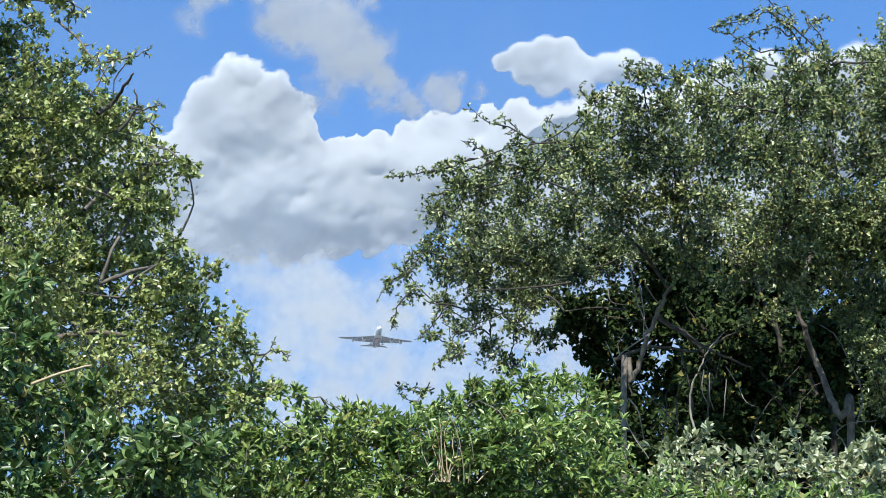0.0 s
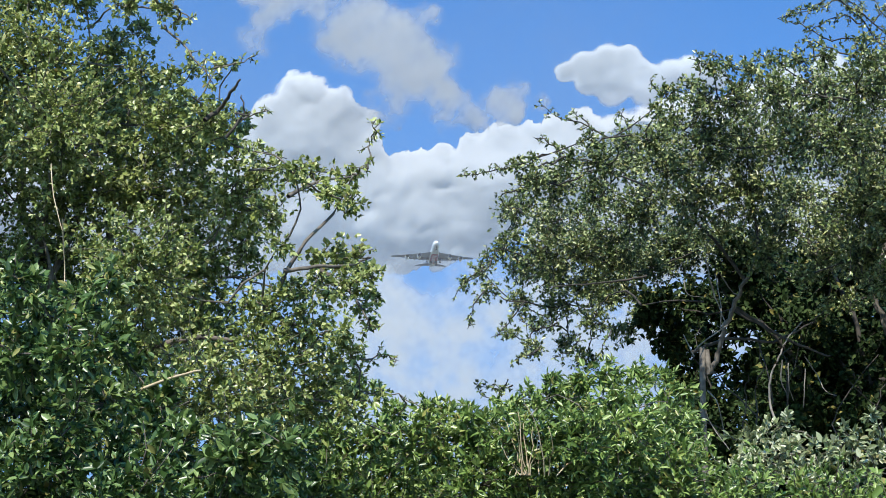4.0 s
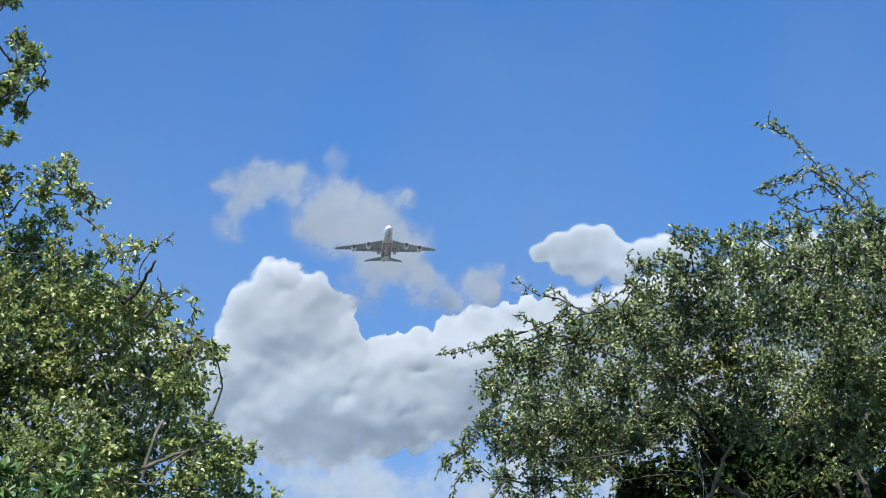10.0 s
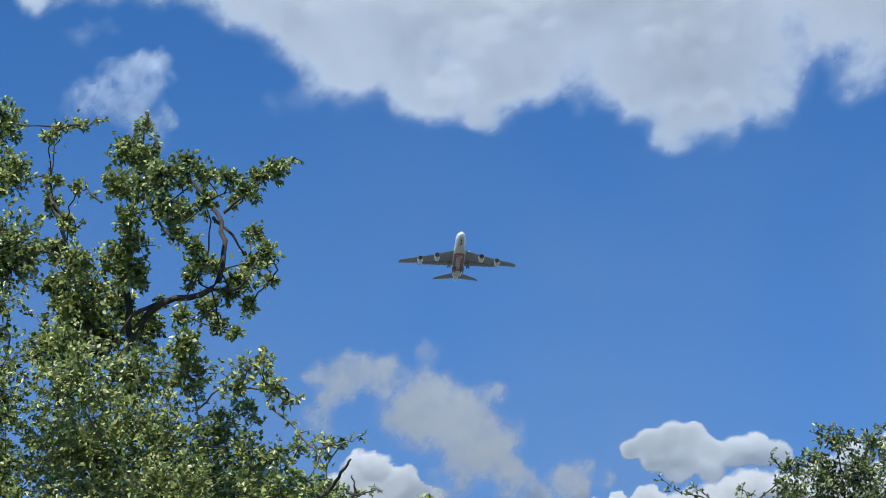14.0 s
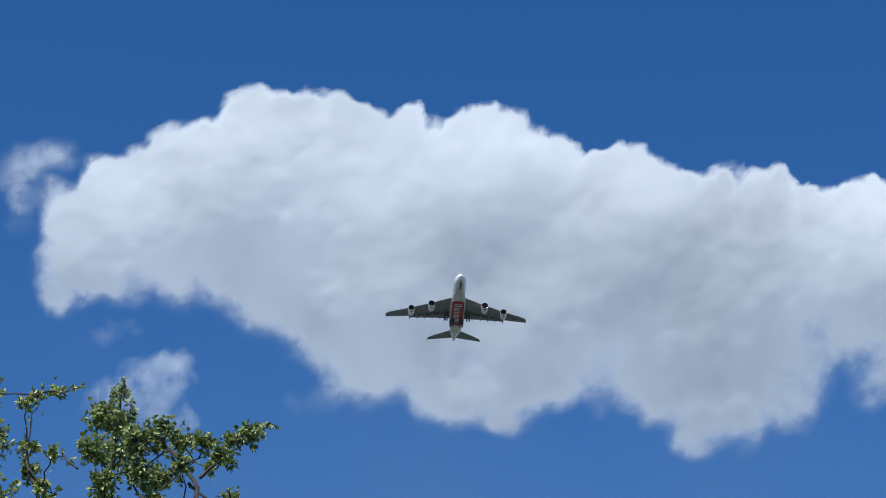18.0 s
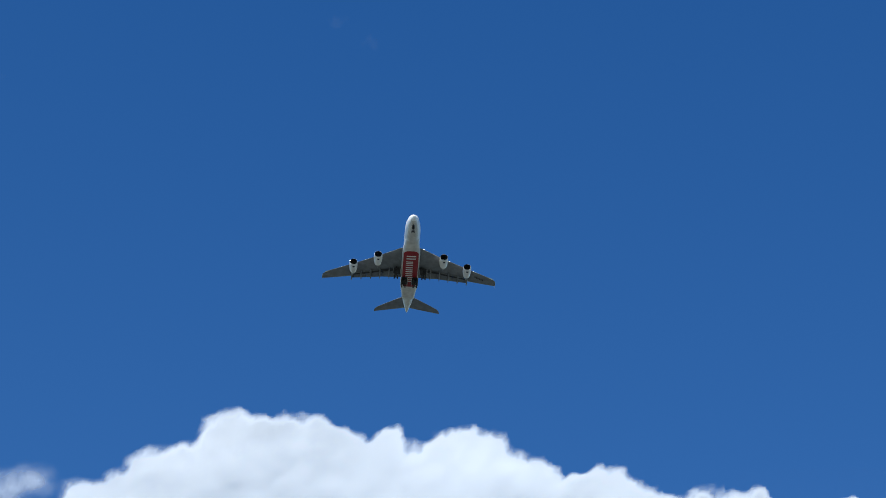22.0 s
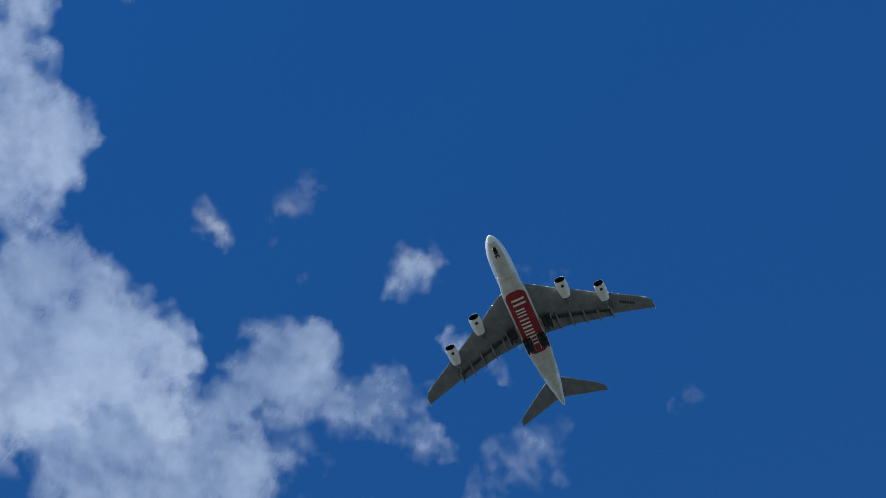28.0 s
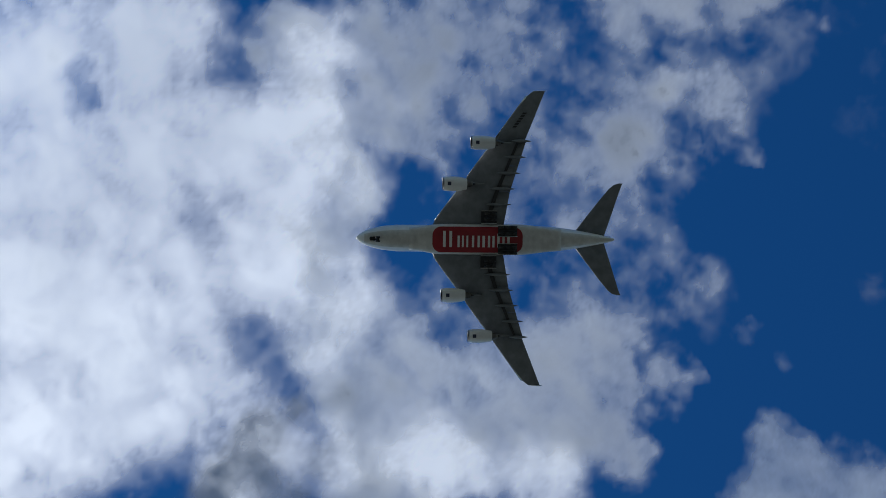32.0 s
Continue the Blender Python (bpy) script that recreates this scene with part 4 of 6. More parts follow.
    leaf_mesh("leaves", base, way, face, size, size * slim * rng.uniform(0.8, 1.2, len(size)), mat, tree, label)
    return joints


def limb_line(line, away, r0, r1, wood, foot=False, rng=None, sides=7):
    """A crooked limb through places (az, el); with a foot it rises from the ground."""
    pts = [spot(a, e, away + rng.uniform(-0.08, 0.08)) for a, e in line]
    if foot:
        low = pts[0].copy()
        low[2] = -0.1
        pts = [low, low * 0.5 + pts[0] * 0.5 + rng.normal(0, 0.04, 3)] + pts
    path = []
    for i, (a, b) in enumerate(zip(pts[:-1], pts[1:])):
        before, after = pts[max(i - 1, 0)], pts[min(i + 2, len(pts) - 1)]
        for s in (0, 0.25, 0.5, 0.75):
            # a smooth curve through the places, a little crooked
            m0, m1 = (b - before) / 2, (after - a) / 2
            q = (2 * s ** 3 - 3 * s * s + 1) * a + (s ** 3 - 2 * s * s + s) * m0 + (3 * s * s - 2 * s ** 3) * b + (s ** 3 - s * s) * m1
            path.append(q + rng.normal(0, r0 * 0.25, 3))
    path.append(pts[-1])
    wood.tube(path, r0, r1, sides)
    return pts[-1]


# ---- the tall tree: a trunk, a lower crown, a side bough and a top that the wind moves on their own ----
rng = np.random.RandomState(5)
left_tree = new("leafy_tree")
tagged(left_tree, "tall leafy green hawthorn tree swaying beside a hedge", "tree")
trunk = Wood()
fork = spot(-9.2, 15.5, 8.5)
trunk.tube(wander((-1.35, 8.3, -0.1), fork, rng, 0.03, 8), 0.09, 0.045, 9)
for top in (spot(-8.0, 20.0, 8.6), spot(-6.4, 18.5, 8.5), spot(-10.5, 20, 8.6), spot(-9.4, 21.5, 8.5)):
    trunk.tube(wander(fork, top, rng, 0.06, 7), 0.024, 0.007, 7)
trunk.make("trunk", BARK, left_tree, "grey-brown forked trunk")
LOW_MASS = [(-9.61, 20.39, 1.37), (-8.26, 20.56, 1.18), (-7.13, 20.64, 0.87), (-6.23, 20.70, 0.62), (-5.57, 20.74, 0.35), (-6.53, 19.84, 0.93), (-5.70, 20.00, 0.32), (-5.35, 20.14, 0.20), (-6.67, 21.72, 0.22), (-6.19, 21.78, 0.22), (-5.77, 21.88, 0.15), (-7.08, 21.51, 0.32), (-9.31, 19.07, 1.49), (-7.91, 19.29, 1.37), (-6.58, 18.93, 1.12), (-5.65, 19.21, 0.68), (-5.08, 19.70, 0.47), (-4.49, 19.73, 0.30), (-4.91, 18.92, 0.47), (-9.18, 17.62, 1.49), (-7.78, 17.72, 1.43), (-6.37, 17.70, 1.24), (-5.35, 18.33, 0.65), (-4.63, 18.25, 0.32), (-9.04, 16.06, 1.62), (-7.43, 16.17, 1.49), (-5.93, 16.49, 1.18), (-4.91, 17.00, 0.68), (-4.22, 17.37, 0.45), (-3.77, 17.73, 0.25)]
LOW_SKIRT = [(-3.94, 16.60, 0.65), (-3.30, 16.63, 0.32), (-4.72, 15.88, 1.00), (-3.55, 15.83, 0.60), (-3.10, 16.19, 0.27), (-2.84, 15.75, 0.25), (-5.85, 15.26, 1.37), (-4.09, 15.13, 0.87), (-3.04, 15.18, 0.50), (-7.32, 14.83, 1.37), (-8.92, 14.72, 1.49), (-11.00, 19.48, 1.37), (-10.79, 17.48, 1.49), (-10.60, 15.49, 1.49), (-10.97, 21.50, 1.24)]
MID_MASS = [(-11.68, 22.62, 0.89), (-10.25, 22.83, 0.89), (-9.17, 23.01, 0.61), (-7.96, 23.19, 0.32), (-7.61, 23.43, 0.23), (-8.24, 22.84, 0.32), (-7.45, 22.88, 0.28), (-7.07, 22.67, 0.16), (-7.79, 22.41, 0.35), (-8.38, 22.15, 0.48), (-11.57, 21.39, 1.27), (-9.92, 21.61, 1.27), (-8.70, 21.46, 0.89), (-7.75, 21.62, 0.48), (-7.48, 21.07, 0.61), (-6.88, 21.21, 0.23), (-7.09, 20.52, 0.61), (-6.37, 20.55, 0.46), (-6.00, 20.34, 0.33), (-8.64, 20.45, 1.14), (-10.77, 20.33, 1.39), (-6.02, 20.90, 0.20), (-13.44, 22.26, 1.27), (-13.26, 20.48, 1.52), (-13.51, 24.05, 0.89)]
LOW_SPRAYS = [
    ([(-7.37, 22.54), (-6.86, 22.11), (-6.48, 21.73), (-6.22, 21.40)], 16),
    ([(-7.34, 22.99), (-7.02, 22.84), (-6.77, 22.68)], 6),
    ([(-7.67, 23.43), (-7.59, 23.57), (-7.56, 23.69)], 4),
    ([(-6.00, 20.34), (-5.39, 20.16), (-4.61, 20.04)], 12),
    ([(-6.25, 20.55), (-5.89, 20.57), (-5.66, 20.33)], 8),
]
SKIRT_SPRAYS = [
    ([(-6.31, 21.77), (-5.83, 21.86), (-5.48, 21.98)], 8),
    ([(-2.97, 16.08), (-2.51, 16.16), (-2.09, 16.09)], 10),
    ([(-3.16, 15.17), (-2.59, 15.42), (-2.24, 15.53)], 8),
    ([(-5.33, 19.80), (-4.85, 19.83), (-4.13, 19.84)], 8),
    ([(-5.75, 20.73), (-5.40, 20.87), (-5.02, 21.00)], 6),
]
DEAD_TWIGS = [
    ([(-6.39, 20.71), (-6.10, 20.95), (-5.87, 21.29), (-5.70, 21.56)], 0.008),
    ([(-5.92, 20.39), (-5.72, 20.68), (-5.58, 20.91), (-5.65, 21.25)], 0.0055),
    ([(-5.73, 20.88), (-5.53, 20.86), (-5.43, 20.91)], 0.004),
]
PALE_STEMS = [
    ([(-7.41, 15.25), (-6.85, 15.50), (-6.23, 15.68)], 0.005),
    ([(-9.28, 18.51), (-9.16, 17.62), (-9.12, 16.95)], 0.0022),
    ([(-9.60, 19.60), (-9.49, 18.94), (-9.26, 18.28)], 0.0018),
]
lower = Wood()
for top in (spot(-7.0, 17.5, 8.3), spot(-5.0, 16.5, 8.2), spot(-9.5, 18.0, 8.3), spot(-8.3, 20.5, 8.4)):
    lower.tube(wander(fork, top, rng, 0.07, 7), 0.018, 0.005, 6)
lower_crown = lower.make("lower_crown", BARK, left_tree, "dense lower limbs and leaves")
crown(lower_crown, LOW_MASS + LOW_SKIRT + MID_MASS, 8.0, [fork, spot(-7.0, 17.5, 8.3), spot(-5.0, 16.5, 8.2), spot(-9.5, 18.0, 8.3), spot(-8.3, 20.5, 8.4)], rng, 0.0195, 0.58, LEAF_TREE, BARK, 4.8, sprays=LOW_SPRAYS + SKIRT_SPRAYS, branch_size=0.7)
for line, r in DEAD_TWIGS:
    w = Wood()
    limb_line(line, 7.8, r, r * 0.4, w, rng=rng, sides=5)
    w.make("dead_twig", BARK_DARK, lower_crown, "bare dead twig")
for line, r in PALE_STEMS:
    w = Wood()
    limb_line(line, 7.4, r, r * 0.6, w, rng=rng, sides=5)
    w.make("pale_stem", STRAW, lower_crown, "pale bare stem")
TOP_A = [(-10.68, 27.88, 0.16), (-10.99, 27.35, 0.38), (-10.54, 27.27, 0.35), (-11.18, 26.66, 0.35), (-10.62, 26.70, 0.41), (-10.14, 26.91, 0.38), (-9.65, 27.11, 0.34), (-9.20, 27.02, 0.30), (-8.76, 27.00, 0.24), (-8.37, 26.85, 0.22), (-8.07, 27.09, 0.22), (-7.70, 27.28, 0.27), (-8.54, 26.56, 0.15), (-8.11, 26.67, 0.15), (-10.09, 26.34, 0.38), (-9.65, 26.26, 0.33), (-9.23, 26.51, 0.24), (-10.88, 26.06, 0.34), (-10.72, 25.62, 0.34), (-10.99, 25.15, 0.43), (-10.60, 24.95, 0.38), (-9.74, 25.80, 0.23), (-9.35, 25.60, 0.24), (-9.08, 25.28, 0.24), (-9.31, 25.04, 0.30), (-8.82, 25.18, 0.19), (-7.94, 25.91, 0.22), (-7.79, 25.58, 0.26), (-8.03, 25.34, 0.24), (-8.31, 24.98, 0.30)]
TOP_B = [(-7.70, 25.02, 0.16), (-8.04, 24.54, 0.22), (-8.55, 24.74, 0.24), (-8.89, 24.38, 0.30), (-9.50, 24.23, 0.22), (-10.01, 24.43, 0.16), (-8.63, 24.06, 0.22), (-8.31, 23.94, 0.16), (-12.52, 27.64, 0.16), (-12.03, 27.77, 0.14), (-12.75, 27.49, 0.16), (-12.04, 26.54, 0.14), (-12.60, 26.60, 0.20), (-12.50, 26.16, 0.23), (-12.22, 25.84, 0.20), (-12.02, 25.69, 0.15), (-12.41, 25.27, 0.30), (-11.90, 25.08, 0.37), (-12.23, 24.60, 0.43), (-11.50, 24.66, 0.38), (-11.82, 24.19, 0.57), (-10.86, 24.37, 0.45), (-10.21, 23.85, 0.46), (-11.29, 23.66, 0.71), (-12.10, 23.26, 0.65), (-9.45, 23.56, 0.37), (-13.38, 25.18, 0.81), (-13.53, 26.63, 0.54), (-13.76, 27.62, 0.54)]
TOP = TOP_A + TOP_B
TOP_SPRAYS = [
    ([(-10.31, 27.46), (-10.53, 27.84), (-10.66, 28.20)], 9),
    ([(-12.88, 27.50), (-12.16, 27.76), (-11.52, 27.97)], 10),
    ([(-11.52, 26.35), (-11.85, 26.55), (-12.19, 26.55)], 7),
    ([(-7.94, 27.10), (-7.51, 27.31), (-7.30, 27.53)], 9),
    ([(-12.50, 26.16), (-12.16, 25.85), (-11.84, 25.74)], 6),
    ([(-8.00, 25.91), (-8.07, 26.04), (-8.11, 26.13)], 3),
]
TOP_LIMBS = [
    ([(-11.04, 22.45), (-10.43, 23.85), (-9.92, 24.45), (-8.90, 24.79), (-8.71, 25.76), (-9.01, 26.43), (-9.68, 27.06)], 0.013),
    ([(-8.99, 26.20), (-8.53, 25.89), (-8.22, 25.51)], 0.006),
    ([(-8.75, 26.33), (-8.28, 26.75), (-7.67, 27.24)], 0.006),
    ([(-10.54, 23.73), (-10.76, 24.95), (-10.78, 25.97), (-10.69, 27.10), (-10.64, 28.01)], 0.012),
    ([(-11.24, 23.34), (-11.84, 24.65), (-12.32, 25.85), (-12.77, 26.71)], 0.01),
    ([(-9.92, 24.45), (-10.57, 24.12), (-10.99, 23.36)], 0.008),
    ([(-8.90, 24.79), (-8.28, 24.88), (-7.84, 25.70)], 0.006),
    ([(-9.83, 25.70), (-10.24, 26.12), (-10.52, 26.55)], 0.005),
]
top_wood = Wood()
for line, r in TOP_LIMBS:
    limb_line(line, 8.25, r, r * 0.45, top_wood, rng=rng)
top_crown = top_wood.make("top_crown", BARK_DARK, left_tree, "open top with dark crooked limbs")
crown(top_crown, TOP, 8.1, [spot(a, e, 8.25) for line, r in TOP_LIMBS for a, e in line], rng, 0.0195, 0.62, LEAF_TREE, BARK_DARK, 9.5, deep=0.5, sprays=TOP_SPRAYS, branch_size=0.6, along=70)
BOUGH = [(-4.01, 19.76, 0.34), (-3.51, 19.50, 0.34), (-3.11, 19.75, 0.24), (-3.20, 19.23, 0.30), (-3.56, 19.33, 0.24), (-3.79, 18.13, 0.24), (-3.32, 18.10, 0.41), (-2.84, 18.12, 0.35), (-2.64, 17.73, 0.24), (-3.11, 17.54, 0.41), (-3.52, 17.41, 0.34), (-2.73, 17.11, 0.27), (-2.65, 16.75, 0.16), (-2.57, 17.40, 0.19)]
BOUGH_SPRAYS = [
    ([(-3.07, 19.80), (-2.79, 19.93), (-2.70, 20.44), (-2.65, 20.90)], 14),
    ([(-3.62, 19.33), (-4.12, 19.58), (-4.50, 19.90)], 8),
    ([(-2.66, 16.88), (-2.70, 16.63)], 5),
]
BOUGH_LIMBS = [
    [(-4.53, 17.58), (-4.05, 18.40), (-3.48, 18.99), (-3.07, 19.80)],
    [(-4.49, 17.79), (-3.78, 17.90), (-3.13, 17.96), (-2.66, 18.13)],
    [(-4.46, 19.28), (-3.88, 19.60), (-3.11, 19.75)],
    [(-3.78, 17.90), (-3.10, 17.43), (-2.68, 16.88)],
]
bough_wood = Wood()
for line in BOUGH_LIMBS:
    limb_line(line, 8.05, 0.007, 0.0025, bough_wood, rng=rng)
side_bough = bough_wood.make("side_bough", BARK, left_tree, "thin side bough with an upright leafy tip")
crown(side_bough, BOUGH, 8.0, [spot(a, e, 8.05) for line in BOUGH_LIMBS for a, e in line], rng, 0.0195, 0.6, LEAF_TREE, BARK, 5.5, deep=0.4, sprays=BOUGH_SPRAYS, branch_size=0.5, along=60)

# ---- the hawthorn ----
rng = np.random.RandomState(8)
thorn = new("hawthorn_tree")
tagged(thorn, "spreading hawthorn with bare crooked stems and dark interior", "tree")
STEMS = [
    ([(4.50, 15.82), (4.65, 16.01), (4.78, 16.47), (5.00, 17.04), (5.17, 17.50), (5.40, 17.90), (5.69, 18.41)], 0.016),
    ([(9.21, 14.97), (8.99, 15.42), (8.70, 15.98), (8.46, 16.53), (8.23, 17.09), (8.11, 17.65), (8.40, 18.89), (8.70, 19.34), (8.93, 20.02)], 0.019),
]
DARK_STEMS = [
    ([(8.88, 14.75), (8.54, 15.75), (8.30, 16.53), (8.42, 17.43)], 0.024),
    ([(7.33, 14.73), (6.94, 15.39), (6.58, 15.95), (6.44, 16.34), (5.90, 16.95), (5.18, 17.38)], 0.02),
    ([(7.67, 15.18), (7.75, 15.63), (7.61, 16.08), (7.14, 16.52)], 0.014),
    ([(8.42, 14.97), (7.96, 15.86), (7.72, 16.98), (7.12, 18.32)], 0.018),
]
THORN_LIMBS = [
    ([(4.25, 16.49), (5.01, 16.76), (5.95, 16.72), (6.77, 17.08)], 0.009),
    ([(5.18, 17.38), (5.83, 16.95), (6.66, 16.57), (7.13, 16.41)], 0.009),
    ([(4.52, 17.50), (3.81, 17.52), (3.22, 17.42)], 0.005),
    ([(3.32, 18.01), (2.73, 17.90), (2.02, 17.83), (1.25, 17.75)], 0.006),
    ([(8.94, 20.02), (8.76, 20.80), (8.52, 21.31)], 0.006),
    ([(9.00, 20.07), (9.47, 20.46), (9.83, 21.13)], 0.006),
    ([(8.12, 17.65), (7.70, 18.33), (7.11, 19.00)], 0.006),
    ([(5.40, 17.90), (4.73, 18.73), (3.51, 19.71), (2.29, 20.13)], 0.009),
    ([(5.69, 18.41), (5.55, 19.42), (4.93, 20.65)], 0.008),
    ([(8.41, 18.89), (7.93, 20.01), (7.09, 20.91)], 0.008),
    ([(7.11, 18.32), (6.27, 19.21), (5.89, 20.56)], 0.008),
]
BARE_TWIGS_LOW = [
    ([(4.55, 18.38), (4.62, 18.05), (4.75, 17.6), (4.98, 17.02)], 0.005),
    ([(4.76, 18.05), (4.87, 17.38), (4.86, 16.92)], 0.0035),
    ([(4.86, 18.05), (5.1, 17.72), (5.25, 17.61)], 0.0035),
    ([(4.42, 15.65), (4.54, 15.34), (4.69, 15.0), (5.03, 14.54)], 0.0035),
    ([(4.59, 15.73), (4.8, 15.45), (4.93, 14.78), (4.69, 15.02)], 0.003),
    ([(5.95, 15.18), (5.85, 15.59), (5.9, 16.05), (6.07, 16.39), (6.2, 16.7), (6.55, 17.09)], 0.006),
    ([(6.13, 16.33), (6.1, 15.94), (6.2, 15.69)], 0.0035),
    ([(6.26, 16.28), (6.26, 15.83), (6.36, 15.53)], 0.0035),
    ([(6.59, 16.4), (6.83, 16.06), (7.01, 15.71), (7.24, 15.62)], 0.003),
    ([(6.6, 16.17), (6.58, 15.72), (6.55, 15.38)], 0.003),
]
BARE_TWIGS_MID = [
    ([(9.23, 14.53), (9.0, 14.97), (8.87, 15.13), (9.12, 15.31), (9.69, 15.37)], 0.0032),
    ([(9.27, 15.29), (9.39, 15.64), (9.38, 15.98), (9.19, 16.43), (8.89, 16.99), (8.54, 17.26)], 0.004),
    ([(9.1, 14.86), (9.44, 14.97), (9.67, 15.31)], 0.003),
    ([(4.09, 17.92), (4.18, 17.64), (4.57, 17.59)], 0.003),
    ([(5.0, 17.04), (4.42, 16.63), (4.25, 16.4)], 0.004),
    ([(4.31, 16.4), (4.08, 16.85)], 0.003),
    ([(7.28, 18.88), (7.69, 18.32), (8.07, 17.86)], 0.004),
]
BARE_TWIGS = BARE_TWIGS_LOW + BARE_TWIGS_MID
tops = []
for line, r in STEMS:
    w = Wood()
    tops.append(limb_line(line, 12.0, r, r * 0.45, w, True, rng, 9))
    w.make("stem", BARK, thorn, "sunlit bare grey-brown stem")
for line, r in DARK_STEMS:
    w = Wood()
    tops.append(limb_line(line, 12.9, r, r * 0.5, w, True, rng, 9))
    w.make("trunk", BARK_DARK, thorn, "trunk with its bark coloured dark for shade")
for line, r in THORN_LIMBS:
    w = Wood()
    tops.append(limb_line(line, 12.1, r, r * 0.4, w, rng=rng))
    w.make("limb", BARK_DARK, thorn, "dark arching limb")
for line, r in BARE_TWIGS:
    w = Wood()
    limb_line(line, 11.9, r, r * 0.5, w, rng=rng, sides=5)
    w.make("bare_twig", BARK_PALE, thorn, "pale bare twig")
# finer dead shoots in the shade
for k in range(10):
    az, el = rng.uniform(5.2, 8.8), rng.uniform(14.6, 16.2)
    foot, end = spot(az, el, 12.3), spot(az + rng.normal(0, 0.9), el + rng.uniform(0.7, 2.0), 12.3 + rng.uniform(-0.2, 0.3))
    w = Wood()
    w.tube(wander(foot, end, rng, 0.10, 8), 0.004, 0.0018, 5)
    w.make("limb", BARK_DARK, thorn, "dark arching limb")
THORN_TOP = [(3.74, 21.66, 0.27), (4.23, 21.87, 0.20), (4.67, 22.20, 0.25), (5.09, 22.25, 0.17), (5.57, 22.12, 0.27), (6.06, 22.27, 0.19), (6.55, 22.26, 0.27), (7.15, 22.29, 0.28), (7.88, 22.32, 0.34), (8.60, 22.39, 0.41), (3.85, 21.03, 0.36), (3.49, 21.27, 0.18), (4.46, 21.47, 0.43), (5.19, 21.57, 0.48), (6.04, 21.65, 0.54), (7.00, 21.62, 0.59), (7.96, 21.69, 0.66), (8.80, 21.65, 0.75), (9.87, 21.71, 0.91), (9.79, 20.48, 1.02)]
THORN_SIDE = [(0.46, 20.16, 0.19), (0.82, 20.27, 0.15), (0.88, 19.82, 0.38), (1.54, 20.38, 0.26), (1.42, 19.82, 0.50), (2.03, 20.72, 0.21), (2.38, 20.26, 0.50), (2.75, 20.71, 0.24), (2.99, 20.37, 0.45), (3.36, 20.70, 0.38), (3.71, 20.25, 0.67), (4.56, 20.68, 0.69), (5.40, 20.66, 0.74), (6.36, 20.74, 0.81), (7.32, 20.71, 0.81), (8.38, 20.55, 0.93), (2.25, 19.59, 0.62), (3.21, 19.35, 0.74), (4.29, 19.56, 0.78), (5.48, 19.64, 0.83)]
THORN_FAR = [(9.81, 22.50, 0.68), (10.77, 22.55, 0.81), (11.72, 22.60, 0.95), (10.91, 21.31, 1.22), (10.81, 19.98, 1.22), (11.96, 21.25, 1.36), (11.84, 19.70, 1.36), (10.95, 18.64, 1.22), (11.96, 18.36, 1.22)]
THORN_HEART = [(7.84, 19.45, 1.09), (8.77, 19.19, 1.15), (9.82, 19.14, 1.22)]
THORN_SHADE = [(6.45, 19.62, 0.68), (0.59, 19.26, 0.43), (1.31, 19.03, 0.57), (0.59, 18.70, 0.24), (1.19, 18.36, 0.52), (2.02, 18.80, 0.65), (2.97, 18.46, 0.71), (3.92, 18.56, 0.68), (4.88, 18.76, 0.60)]
THORN_SKIRT = [(0.36, 18.57, 0.25), (0.13, 18.34, 0.17), (0.73, 18.13, 0.42), (-0.10, 18.11, 0.22), (-0.45, 17.82, 0.14), (0.03, 17.66, 0.22), (0.75, 17.46, 0.31), (1.44, 18.04, 0.47), (2.28, 17.94, 0.47), (1.46, 17.36, 0.35), (2.17, 17.15, 0.35), (0.53, 16.83, 0.17), (1.11, 17.01, 0.22), (1.01, 16.56, 0.25), (1.71, 16.69, 0.27), (2.50, 18.62, 0.56), (2.99, 17.73, 0.32), (3.46, 18.19, 0.42), (4.05, 18.64, 0.56), (1.91, 18.50, 0.44), (2.75, 18.18, 0.42), (3.24, 17.17, 0.32), (2.52, 17.61, 0.37), (1.93, 17.71, 0.32), (3.58, 17.51, 0.27), (2.89, 16.83, 0.27), (2.07, 16.36, 0.27)]
THORN_FRONT = [(6.13, 18.98, 0.62), (7.08, 18.99, 0.62), (7.80, 18.33, 0.49), (8.15, 17.77, 0.41), (7.21, 18.43, 0.54), (7.57, 17.48, 0.27), (7.10, 17.42, 0.16), (6.62, 17.97, 0.27), (8.50, 19.23, 0.62), (9.33, 19.00, 0.76), (9.56, 17.88, 0.62), (8.86, 18.11, 0.41), (9.67, 16.76, 0.54), (9.20, 16.99, 0.27), (8.97, 17.43, 0.22), (8.39, 17.32, 0.19), (5.79, 18.41, 0.46), (9.78, 15.87, 0.49), (10.71, 16.99, 0.95)]
